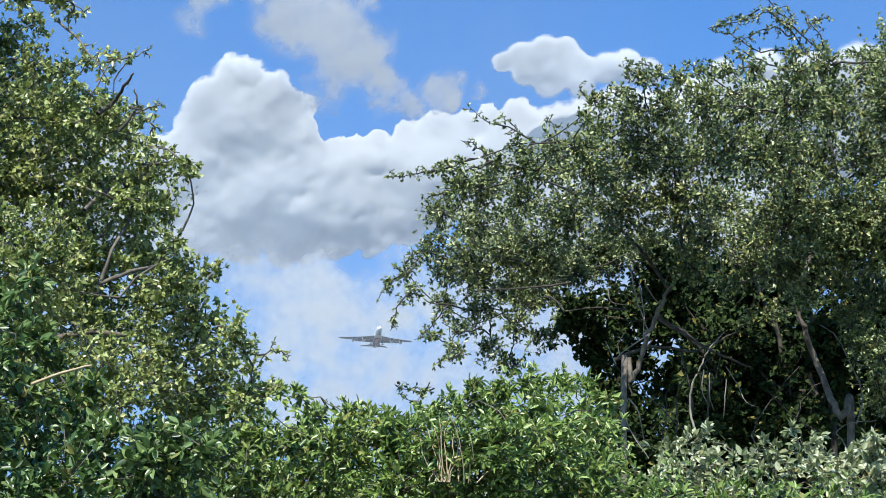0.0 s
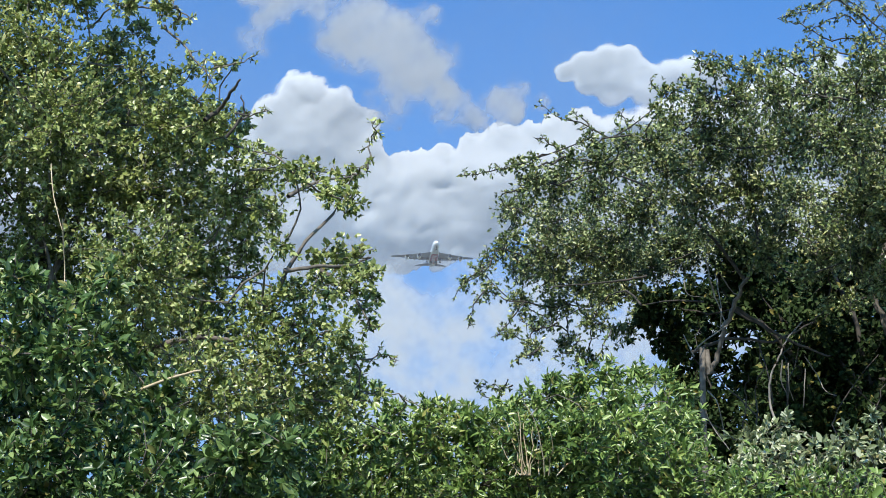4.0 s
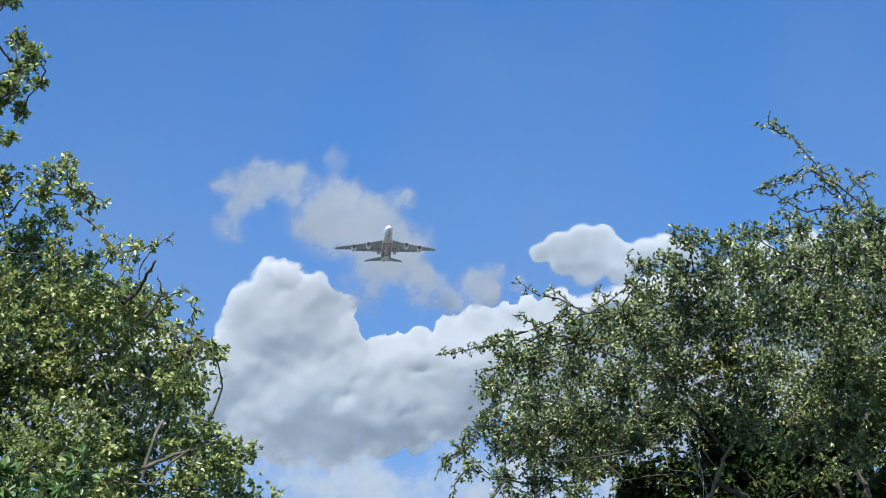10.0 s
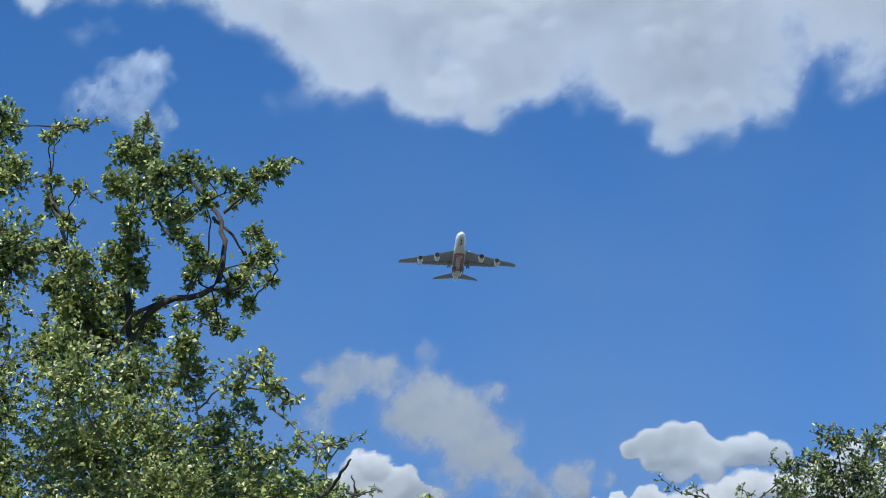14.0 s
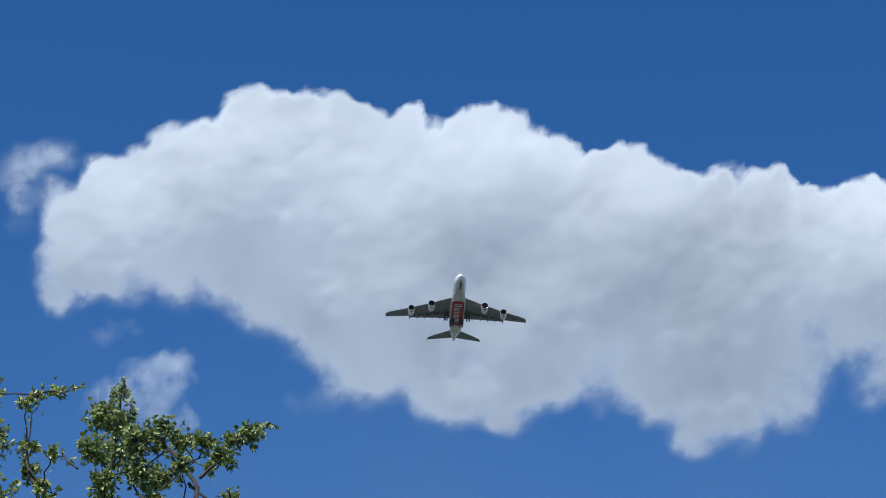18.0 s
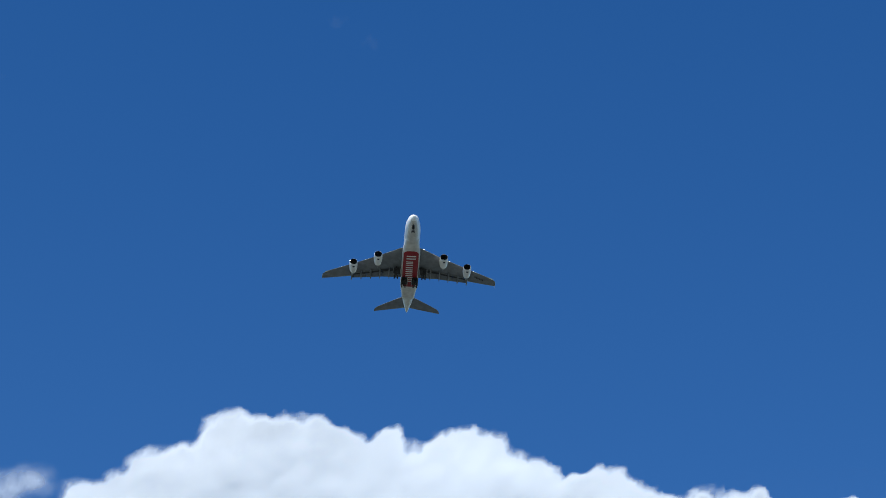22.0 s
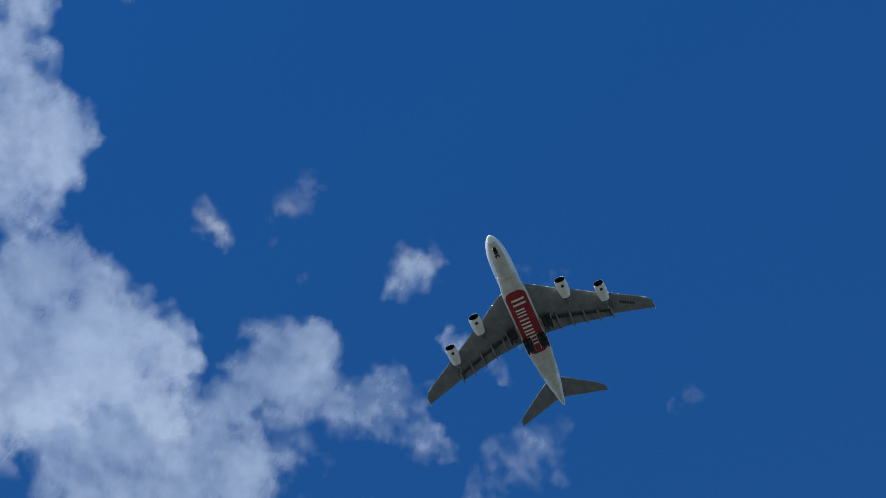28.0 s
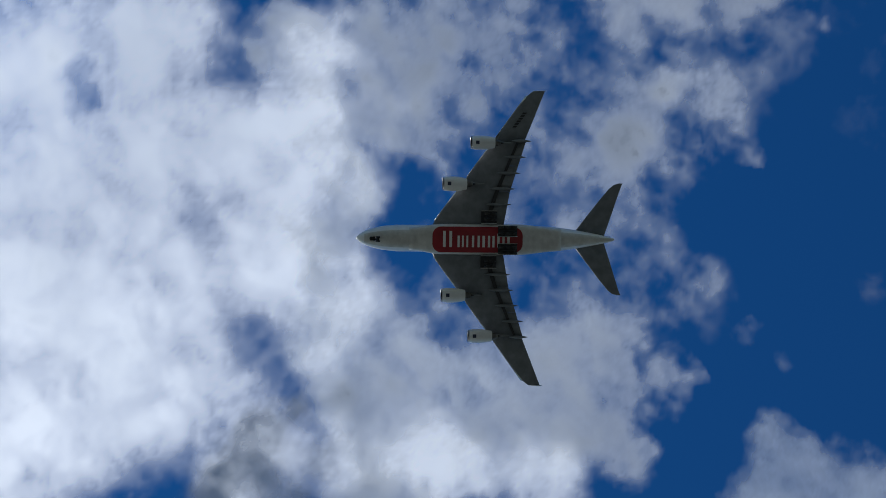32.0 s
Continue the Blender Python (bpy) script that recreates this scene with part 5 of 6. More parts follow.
THORN_SPRAYS_LOW = [
    ([(8.37, 22.52), (8.03, 22.93), (7.63, 23.34), (7.33, 23.52)], 20),
    ([(7.91, 22.99), (7.56, 23.17), (7.19, 23.08), (6.82, 22.87)], 16),
    ([(8.67, 22.5), (8.52, 23.01), (8.18, 23.48)], 14),
    ([(7.21, 23.53), (6.84, 23.34), (6.35, 23.28)], 12),
    ([(6.06, 22.1), (5.83, 22.39), (5.59, 22.46)], 8),
    ([(6.91, 22.3), (6.86, 22.58), (6.69, 22.74)], 8),
    ([(7.88, 22.37), (8.14, 22.67), (8.62, 22.76)], 12),
    ([(4.48, 22.04), (4.37, 22.32), (4.55, 22.49)], 8),
    ([(8.84, 22.44), (8.16, 23.03), (7.46, 23.63), (7.0, 24.21), (6.21, 24.44)], 52),
    ([(6.94, 24.21), (6.71, 24.45), (6.52, 24.52)], 6),
    ([(8.15, 22.98), (8.41, 23.3), (8.72, 23.4)], 12),
]
THORN_SPRAYS_MID = [
    ([(8.04, 23.15), (7.45, 23.46), (6.84, 23.29), (6.12, 23.14)], 38),
    ([(8.02, 22.76), (7.29, 22.68), (6.7, 22.98), (6.28, 23.06)], 16),
    ([(7.92, 23.16), (7.93, 23.38), (7.82, 23.59)], 8),
    ([(7.64, 22.38), (6.93, 22.64), (6.69, 22.7)], 8),
    ([(2.63, 20.71), (1.91, 21.06), (1.37, 21.18), (0.97, 21.49)], 14),
    ([(2.15, 20.89), (1.91, 21.19), (1.73, 21.26)], 8),
    ([(2.99, 20.71), (2.82, 21.16), (2.67, 21.33)], 8),
    ([(1.54, 20.44), (1.12, 20.72), (0.88, 20.77)], 8),
    ([(0.58, 20.21), (-0.03, 20.02), (-0.65, 19.93)], 20),
    ([(0.58, 19.71), (0.31, 19.65), (0.16, 19.54)], 8),
    ([(0.7, 19.25), (0.46, 19.37), (0.34, 19.14)], 8),
    ([(3.62, 21.6), (3.44, 21.81), (3.38, 21.95)], 7),
]
THORN_SPRAYS_HIGH = [
    ([(4.97, 22.25), (4.79, 22.42), (4.43, 22.4)], 9),
]
THORN_SPRAYS = THORN_SPRAYS_LOW + THORN_SPRAYS_MID + THORN_SPRAYS_HIGH
SKIRT_SPRAYS_THORN = [
    ([(-0.10, 18.11), (-0.45, 17.87), (-0.68, 17.58)], 14),
    ([(-0.09, 17.66), (-0.34, 17.31), (-0.42, 16.88)], 12),
    ([(0.75, 17.46), (0.41, 16.99), (0.15, 16.74)], 12),
    ([(1.13, 16.56), (0.78, 16.38), (0.50, 16.21)], 10),
    ([(0.72, 18.36), (0.30, 18.52), (-0.11, 18.39)], 9),
    ([(1.47, 17.02), (1.06, 16.90), (0.64, 17.11)], 9),
    ([(0.56, 15.76), (0.21, 15.69), (-0.24, 15.78)], 16),
    ([(0.44, 15.87), (0.22, 15.52), (-0.11, 15.57)], 10),
    ([(1.95, 16.81), (1.72, 16.46), (1.37, 16.34)], 9),
    ([(2.65, 17.05), (2.42, 16.59), (2.31, 16.31)], 9),
]
crown(thorn, THORN_TOP + THORN_SIDE + THORN_HEART + THORN_FAR + THORN_FRONT, 12.0, tops + [spot(a, e, 12.1) for line, r in THORN_LIMBS for a, e in line], rng, 0.0215, 0.50, LEAF_THORN, BARK_DARK, 5.4, deep=1.5, over=1.1, sprays=THORN_SPRAYS + SKIRT_SPRAYS_THORN, branch_size=0.8)
crown(thorn, THORN_SKIRT + THORN_SHADE, 12.9, tops, rng, 0.0215, 0.50, LEAF_THORN, BARK_DARK, 5.4, branch_size=0.8)

# backing foliage added where the hawthorn's interior is only in deep shade
rng = np.random.RandomState(12)
thicket = new("thicket")
tagged(thicket, "thicket added behind the hawthorn stems, its leaves coloured dark for shade", "bush")
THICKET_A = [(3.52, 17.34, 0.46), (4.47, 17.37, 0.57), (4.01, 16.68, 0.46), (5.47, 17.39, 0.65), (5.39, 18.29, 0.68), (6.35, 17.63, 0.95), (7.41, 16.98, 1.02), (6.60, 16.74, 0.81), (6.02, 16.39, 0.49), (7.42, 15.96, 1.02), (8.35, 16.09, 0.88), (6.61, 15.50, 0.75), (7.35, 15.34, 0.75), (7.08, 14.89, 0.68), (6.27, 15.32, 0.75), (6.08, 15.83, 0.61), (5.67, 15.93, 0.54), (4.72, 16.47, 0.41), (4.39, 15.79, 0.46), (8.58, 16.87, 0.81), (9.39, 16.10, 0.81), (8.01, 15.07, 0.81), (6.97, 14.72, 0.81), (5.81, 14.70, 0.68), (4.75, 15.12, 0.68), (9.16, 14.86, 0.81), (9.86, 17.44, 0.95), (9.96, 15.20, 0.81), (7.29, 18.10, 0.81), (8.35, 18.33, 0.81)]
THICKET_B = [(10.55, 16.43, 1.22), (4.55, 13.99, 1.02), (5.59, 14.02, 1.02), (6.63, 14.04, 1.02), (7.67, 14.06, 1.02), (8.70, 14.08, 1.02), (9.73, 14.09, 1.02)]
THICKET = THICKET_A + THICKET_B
crown(thicket, THICKET, 13.3, [(0.9, 13.6, 0.0), (1.8, 13.7, 0.0), (2.6, 13.6, 0.0)], rng, 0.036, 0.62, LEAF_SHADE, BARK_DARK, 15.0, along=20)

# ---- hedge and bushes ----
rng = np.random.RandomState(15)
hedge = new("hedge")
tagged(hedge, "dense bright green overgrown hedge", "hedge")
HEDGE_TOP = [(-4.72, 15.10, 0.50), (-3.91, 15.21, 0.32), (-3.33, 15.32, 0.30), (-2.88, 15.47, 0.21), (-2.47, 15.45, 0.20), (-2.03, 15.07, 0.27), (-1.45, 15.17, 0.27), (-0.98, 15.08, 0.25), (-0.51, 15.04, 0.27), (-0.05, 15.13, 0.27), (0.42, 15.23, 0.32)]
HEDGE_MID = [(-5.23, 14.22, 0.71), (-4.25, 14.29, 0.71), (-3.27, 14.35, 0.71), (-2.28, 14.41, 0.71), (-1.30, 14.46, 0.71), (-0.31, 14.51, 0.71), (0.68, 14.56, 0.71), (1.67, 14.61, 0.71), (2.67, 14.64, 0.71), (3.66, 14.68, 0.71), (-5.16, 13.38, 0.76), (-4.19, 13.45, 0.76), (-3.21, 13.51, 0.76), (-2.23, 13.57, 0.76), (-1.25, 13.62, 0.76), (-0.26, 13.67, 0.76), (0.72, 13.72, 0.76), (1.71, 13.76, 0.76), (2.69, 13.80, 0.76), (3.68, 13.84, 0.76), (-5.99, 12.32, 1.29), (-4.17, 12.44, 1.29), (-2.34, 12.55, 1.29), (-0.50, 12.65, 1.29), (1.34, 12.74, 1.29), (3.19, 12.81, 1.29), (5.03, 12.87, 1.29), (6.87, 12.92, 1.29), (8.70, 12.95, 1.29)]
crown(hedge, HEDGE_TOP + HEDGE_MID, 9.0, [(-1.2, 9.1, 0), (-0.4, 9.1, 0), (0.4, 9.1, 0), (1.3, 9.1, 0)], rng, 0.030, 0.36, LEAF_HEDGE, BARK, 6.5, branch_size=0.4)
rng = np.random.RandomState(16)
undergrowth = new("undergrowth")
tagged(undergrowth, "shaded lower growth at the foot of the hedge", "undergrowth")
FOOT_GROWTH = [(az, 8.9, 3.62) for az in (-5.0, -0.97, 3.09, 7.14, 11.14)]
crown(undergrowth, FOOT_GROWTH, 9.3, [(-1.0, 9.3, 0), (0.0, 9.3, 0), (1.0, 9.3, 0)], rng, 0.06, 0.5, LEAF_HEDGE, BARK, 1.6)
rng = np.random.RandomState(17)
bush = new("bush")
tagged(bush, "light green bush growing up under the hawthorn", "bush")
BUSH = [(0.83, 15.44, 0.29), (1.29, 15.67, 0.31), (1.87, 15.80, 0.32), (2.46, 15.94, 0.31), (3.04, 15.96, 0.31), (3.63, 15.87, 0.31), (4.05, 15.63, 0.27), (1.66, 15.23, 0.52), (2.60, 15.27, 0.57), (3.54, 15.19, 0.52), (4.18, 15.04, 0.27), (2.04, 14.57, 0.65), (3.21, 14.50, 0.65), (4.14, 14.36, 0.47)]
crown(bush, BUSH, 10.0, [(0.6, 10.0, 0), (1.0, 10.0, 0)], rng, 0.032, 0.36, LEAF_HEDGE, BARK, 6.5, branch_size=0.4)
rng = np.random.RandomState(19)
side_bush = new("bush")
tagged(side_bush, "dark green leafy bush at the foot of the tall tree", "bush")
SIDE_BUSH = [(-10.09, 17.10, 0.49), (-9.59, 16.69, 0.57), (-8.90, 16.85, 0.41), (-8.35, 17.18, 0.38), (-9.85, 15.77, 0.76), (-8.93, 15.84, 0.76), (-8.03, 16.07, 0.54), (-9.41, 14.68, 0.90), (-8.16, 14.88, 0.76), (-7.01, 14.90, 0.62), (-9.33, 13.68, 0.95), (-7.96, 13.77, 0.95), (-6.60, 13.97, 0.81), (-5.44, 14.03, 0.81), (-4.53, 14.31, 0.57), (-9.24, 12.69, 1.22), (-7.43, 12.80, 1.22), (-5.38, 12.92, 1.22), (-11.17, 16.34, 1.09), (-11.00, 14.56, 1.22), (-10.83, 12.80, 1.36)]
crown(side_bush, SIDE_BUSH, 7.2, [(-1.1, 7.2, 0), (-0.6, 7.2, 0)], rng, 0.034, 0.44, LEAF_DEEP, BARK, 6.0, deep=0.6, branch_size=0.5)
rng = np.random.RandomState(23)
bramble = new("bramble")
tagged(bramble, "pale-leaved bramble in front of the dark hawthorn", "bush")
BRAMBLE = [(5.27, 14.67, 0.34), (5.73, 14.85, 0.30), (6.08, 14.97, 0.20), (5.86, 14.35, 0.49), (6.67, 14.37, 0.41), (7.01, 14.60, 0.19), (7.47, 14.72, 0.27), (7.82, 15.17, 0.19), (8.05, 14.73, 0.34), (7.59, 14.16, 0.49), (8.51, 14.29, 0.49), (8.40, 14.85, 0.22), (8.97, 14.46, 0.41), (9.55, 14.75, 0.49), (9.54, 14.08, 0.49), (6.67, 13.92, 0.43), (5.52, 13.89, 0.43), (4.94, 14.10, 0.41)]
crown(bramble, BRAMBLE, 9.6, [(1.1, 9.6, 0), (1.6, 9.6, 0)], rng, 0.032, 0.46, LEAF_PALE, BARK, 3.8, deep=0.5, branch_size=0.4)

dry = new("dry_stalks")
tagged(dry, "pale dry grass stalks standing in the hedge", "grass")
for k in range(16):
    a = spot(rng.uniform(0.3, 1.3), 13.9, 8.6)
    e = a + np.array([rng.normal(0, 0.08), rng.normal(0, 0.05), rng.uniform(0.08, 0.2)])
    w = Wood()
    w.tube(wander(a, e, rng, 0.05, 5), 0.0025, 0.001, 4)
    w.make("stalk", STRAW, dry)


# ---- the airliner: nose at its origin, tail along +y, its left wing along +x ----
airliner = new("airliner")
tagged(airliner, "white four-engined double-deck airliner with red belly, wheels down", "airplane")


def loft(rings, close=True):
    """A skin over rings of points, each of the same count, capped at both ends."""
    bm = bmesh.new()
    rows = [[bm.verts.new(p) for p in r] for r in rings]
    for a, b in zip(rows[:-1], rows[1:]):
        n = len(a)
        for k in range(n):
            bm.faces.new((a[k], a[(k + 1) % n], b[(k + 1) % n], b[k]))
    if close:
        bm.faces.new(rows[0])
        bm.faces.new(rows[-1])
    return bm


def oval(s, half, top, bottom, n=36, power=2.15):
    ring, mid, high = [], (top + bottom) / 2, (top - bottom) / 2
    for k in range(n):
        a = 2 * math.pi * k / n
        c, d = math.cos(a), math.sin(a)
        ring.append((half * math.copysign(abs(c) ** (2 / power), c), s, mid + high * math.copysign(abs(d) ** (2 / power), d)))
    return ring


HULL = [(0, .03, .03, -.03), (.05, .24, .25, -.25), (.22, .52, .56, -.53), (.8, 1.0, 1.12, -1.02), (2, 1.74, 2.2, -1.7), (4, 2.48, 3.65, -2.4), (7, 3.18, 4.75, -2.9),
        (11, 3.54, 5.15, -3.15), (16, 3.57, 5.2, -3.2), (30, 3.57, 5.2, -3.2), (46, 3.57, 5.2, -3.2), (50, 3.5, 5.2, -2.95), (54, 3.25, 5.15, -2.35), (58, 2.75, 5.0, -1.5),
        (62, 2.1, 4.7, -.5), (66, 1.35, 4.2, .6), (69, .7, 3.4, 1.45), (70.2, .35, 2.7, 1.85), (70.4, .12, 2.4, 2.1)]
fuselage = part("fuselage", loft([oval(*h) for h in HULL]), PAINT_WHITE, airliner, "white painted hull with its underside greyed for the shade")
fuselage.data.materials.append(PAINT_BELLY_SHADE)
# downward faces take a greyer colour that stands for shade under the hull
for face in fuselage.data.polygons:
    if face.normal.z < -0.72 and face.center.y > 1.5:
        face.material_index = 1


def fairing_drop(s):
    """Half width and lowest point of the belly fairing at s metres behind the nose."""
    a = max(0.0, min(1.0, (s - 14) / 9)) * max(0.0, min(1.0, (55 - s) / 12))
    a = a * a * (3 - 2 * a)
    return 3.0 + 1.1 * a, -3.0 - 1.35 * a


RINGS = [oval(s, fairing_drop(s)[0], 0.4, fairing_drop(s)[1], 32, 3.2) for s in np.linspace(14, 55, 34)]
part("belly_fairing", loft(RINGS), PAINT_BELLY_SHADE, airliner, "grey belly fairing")


def belly_z(x, s):
    half, low = fairing_drop(s)
    mid, high = (0.4 + low) / 2, (0.4 - low) / 2
    return mid - high * max(0.0, 1 - min(1.0, abs(x) / half) ** 3.2) ** (1 / 3.2)


def belly_patch(x0, x1, s0, s1, lift, corner=0.0, nx=10, ns=24):
    """A thin plate that follows the belly."""
    bm = bmesh.new()
    grid = []
    for j in range(ns + 1):
        s = s0 + (s1 - s0) * (1 - math.cos(math.pi * j / ns)) / 2
        inset = 0.0
        edge = min(s - s0, s1 - s)
        if corner and edge < corner:
            inset = corner - math.sqrt(max(0.0, corner ** 2 - (corner - edge) ** 2))
        row = []
        for i in range(nx + 1):
            x = (x0 + inset) + (x1 - x0 - 2 * inset) * i / nx
            row.append(bm.verts.new((x, s, belly_z(x, s) - lift)))
        grid.append(row)
    for j in range(ns):
        for i in range(nx):
            bm.faces.new((grid[j][i], grid[j][i + 1], grid[j + 1][i + 1], grid[j + 1][i]))
    return bm


red_panel = part("red_belly_panel", belly_patch(-3.45, 3.45, 20.0, 44.3, 0.03, 2.4, 16, 56), PAINT_RED, airliner, "deep red belly panel")
# plain light strokes where the maker's lettering stands
STROKES = [(22.8, 0.75, 4.3), (24.5, 0.75, 4.3), (26.7, 0.6, 3.1), (27.9, 0.5, 3.1), (29.1, 0.5, 3.1), (30.6, 0.6, 3.1), (32.1, 0.6, 3.1),
           (33.4, 0.7, 3.1), (34.9, 0.6, 3.1), (36.1, 0.6, 3.1), (37.4, 0.65, 3.7), (38.8, 0.6, 3.1), (40.1, 0.7, 3.1)]
for s, wide, tall in STROKES:
    low = -2.0
    # the strokes stand across the panel, feet towards the right wing
    part("letter_stroke", belly_patch(low, low + tall, s, s + wide, 0.06, 0, 4, 3), LETTER, red_panel)


def aerofoil(lead, chord, x, z, thick, n=9, twist=0.0):
    """A ring round one wing section at span x."""
    up, down = [], []
    for k in range(n + 1):
        u = (1 - math.cos(math.pi * k / n)) / 2
        t = thick * chord * 2.6 * (math.sqrt(u) * 0.30 - 0.13 * u - 0.17 * u ** 3 + 0.004)
        t = max(t, 0.012 * (1 - 0.5 * u))
        up.append((x, lead + u * chord, z + t * 1.0 - twist * (u - 0.4) * chord))
        down.append((x, lead + u * chord, z - t * 0.8 - twist * (u - 0.4) * chord))
    return up + down[::-1][1:-1]


def wing_lead(y):
    return 19.6 + 0.745 * (y - 3.4)


def wing_trail(y):
    return float(np.interp(y, [3.4, 13.0, 26.5, 39.9], [38.6, 40.6, 45.3, 51.0]))


def wing_z(y):
    return -1.7 + 5.8 * (max(0.0, y - 3.4) / 36.5) ** 1.35


for side in (1, -1):
    rings = []
    for y in (2.2, 5, 8, 11, 14, 17, 20, 23.3, 26.5, 26.56, 30, 33.5, 37, 38.6, 39.5, 39.87):
        lead, trail = wing_lead(max(3.4, y)), wing_trail(y)
        if y > 37:
            lead += (y - 37) ** 2 * 0.13
        flap = 0.80 if y <= 26.51 else 1.0
        rings.append(aerofoil(lead, (trail - lead) * flap, side * y, wing_z(y), 0.125 if y < 8 else 0.105))
    wing = part("wing", loft(rings), PAINT_GREY, airliner, "light grey swept wing")
    for a, b in ((3.6, 12.74), (12.76, 19.74), (19.76, 26.5)):
        rings = []
        for y in (a, (a + b) / 2, b):
            chord = wing_trail(y) - wing_lead(y)
            rings.append(aerofoil(wing_trail(y) - 0.225 * chord, 0.255 * chord, side * y, wing_z(y) - 0.50, 0.12, twist=0.30))
        part("flap", loft(rings), PAINT_FLAP, wing, "lowered flap")
        # dark strip closes the slot and paints the shade in it
        bm = bmesh.new()
        for y, u in ((a, 0.745), (b, 0.745), (b, 0.815), (a, 0.815)):
            chord = wing_trail(y) - wing_lead(y)
            bm.verts.new((side * y, wing_lead(y) + u * chord, wing_z(y) - 0.62 + (0.745 - u) * 2.0))
        bm.faces.new(bm.verts)
        part("flap_slot_shade", bm, DARK, wing, "dark strip for the shade in the flap slot", smooth=False)
    rings = []
    for y in (5.0, 12.5):
        rings.append(aerofoil(wing_lead(y) - 0.10, 0.6, side * y, wing_z(y) - 0.05, 0.30, twist=0.10))
    part("droop_nose", loft(rings), METAL, wing, "bare metal leading edge")
    for a, b in ((17.0, 24.4), (27.2, 38.6)):
        rings = [aerofoil(wing_lead(y) - 0.12, 0.5, side * y, wing_z(y) - 0.05, 0.26, twist=0.10) for y in (a, b)]
        part("slat", loft(rings), METAL, wing, "bare metal leading edge")
    for y, long in ((9.4, 7.0), (13.6, 6.6), (17.8, 6.2), (22.1, 5.6), (26.4, 5.0)):
        end = wing_trail(y) + 1.5
        rings = []
        for u, w in ((0, .05), (.12, .30), (.4, .46), (.7, .36), (.92, .16), (1, .04)):
            s = end - long + u * long
            zc = wing_z(y) - 0.55 - 0.9 * u
            rings.append([(side * y + w * math.cos(a), s, zc + 1.25 * w * math.sin(a)) for a in np.linspace(0, 2 * math.pi, 12, endpoint=False)])
        part("flap_track_fairing", loft(rings), PAINT_GREY, wing, "grey pointed fairing")
    # wing tip fence
    bm = bmesh.new()
    for p in ((39.88, 48.6, 4.1), (39.9, 51.2, 5.3), (39.9, 51.6, 4.1), (39.9, 51.3, 3.0)):
        bm.verts.new((side * p[0], p[1], p[2]))
        bm.verts.new((side * (p[0] + 0.09), p[1], p[2]))
    bm.verts.ensure_lookup_table()
    v = bm.verts
    for q in ((0, 2, 4), (0, 4, 6), (1, 5, 3), (1, 7, 5), (0, 1, 3, 2), (2, 3, 5, 4), (4, 5, 7, 6), (6, 7, 1, 0)):
        bm.faces.new([v[i] for i in q])
    part("wingtip_fence", bm, PAINT_WHITE, wing, smooth=False)
    # engines
    for y, s, zc, r in ((14.9, 22.6, -4.3, 1.86), (25.9, 30.2, -2.9, 1.78)):
        PROFILE = [(0.0, .90), (.25, .97), (1.2, 1.04), (3.0, 1.05), (4.6, .98), (5.9, .84), (6.3, .80)]
        def ring(u, k, yy=y, ss=s, zz=zc, rr=r):
            return [(side * yy + rr * k * math.cos(a), ss + u, zz + rr * k * math.sin(a)) for a in np.linspace(0, 2 * math.pi, 28, endpoint=False)]
        engine = part("engine", loft([ring(u, k) for u, k in PROFILE], False), PAINT_WHITE, airliner, "white engine nacelle with dark intake")
        part("intake_lip", loft([ring(.2, .975), ring(0.0, .955), ring(-.05, .945), ring(-.02, .93)], False), METAL, engine, "bare metal lip")
        part("intake", loft([ring(-.02, .93), ring(.4, .88), ring(1.2, .83), ring(2.2, .82), ring(2.22, .02)], False), INTAKE, engine, "dark intake with fan")
        part("spinner", loft([ring(1.5, .02), ring(1.75, .14), ring(2.2, .24)]), DARK, engine)
        part("fan_duct", loft([ring(6.3, .795), ring(5.6, .77), ring(5.55, .05)], False), DARK, engine)
        part("core_nozzle", loft([ring(5.5, .56), ring(6.9, .48), ring(7.9, .36), ring(7.95, .30)], False), NOZZLE, engine, "burnt metal nozzle")
        part("plug", loft([ring(7.6, .24), ring(8.4, .12), ring(8.9, .02)]), DARK, engine)
        mark = [[(side * y + r * 1.055 * math.cos(a) * k, s + 1.0 + u, zc + r * 1.055 * math.sin(a) * k) for a in np.linspace(-1.75, -1.25, 5)] for u in (0, .95) for k in (1,)]
        bm = bmesh.new()
        top_row, low_row = [[bm.verts.new(p) for p in row] for row in mark]
        for i in range(4):
            bm.faces.new((top_row[i], top_row[i + 1], low_row[i + 1], low_row[i]))
        part("nacelle_mark", bm, MARK_BLUE, engine)
        rings = []
        for u, w, top in ((1.6, .05, .2), (3.0, .30, .9), (5.5, .36, 1.3), (8.5, .30, 1.2), (11.5, .06, 1.0)):
            zlow = zc + r * (1.0 if u < 6.3 else 0.45 + 0.1 * (u - 6.3))
            zt = max(zlow + 0.3, wing_z(y) - 0.1 if u > 4 else zlow + top)
            rings.append([(side * y - w, s + u, zlow - .15), (side * y + w, s + u, zlow - .15), (side * y + w, s + u, zt), (side * y - w, s + u, zt)])
        part("pylon", loft(rings), PAINT_FLAP, engine)
    # tailplane
    rings = []
    for y, lead, trail, z in ((0.9, 58.6, 67.6, 2.5), (6, 62.6, 69.4, 2.95), (11, 66.6, 71.1, 3.4), (13.8, 69.0, 72.1, 3.65), (14.8, 70.3, 72.5, 3.75), (15.2, 71.6, 72.75, 3.8)):
        rings.append(aerofoil(lead, trail - lead, side * y, z, 0.10))
    part("tailplane", loft(rings), PAINT_GREY, airliner, "grey swept tailplane")

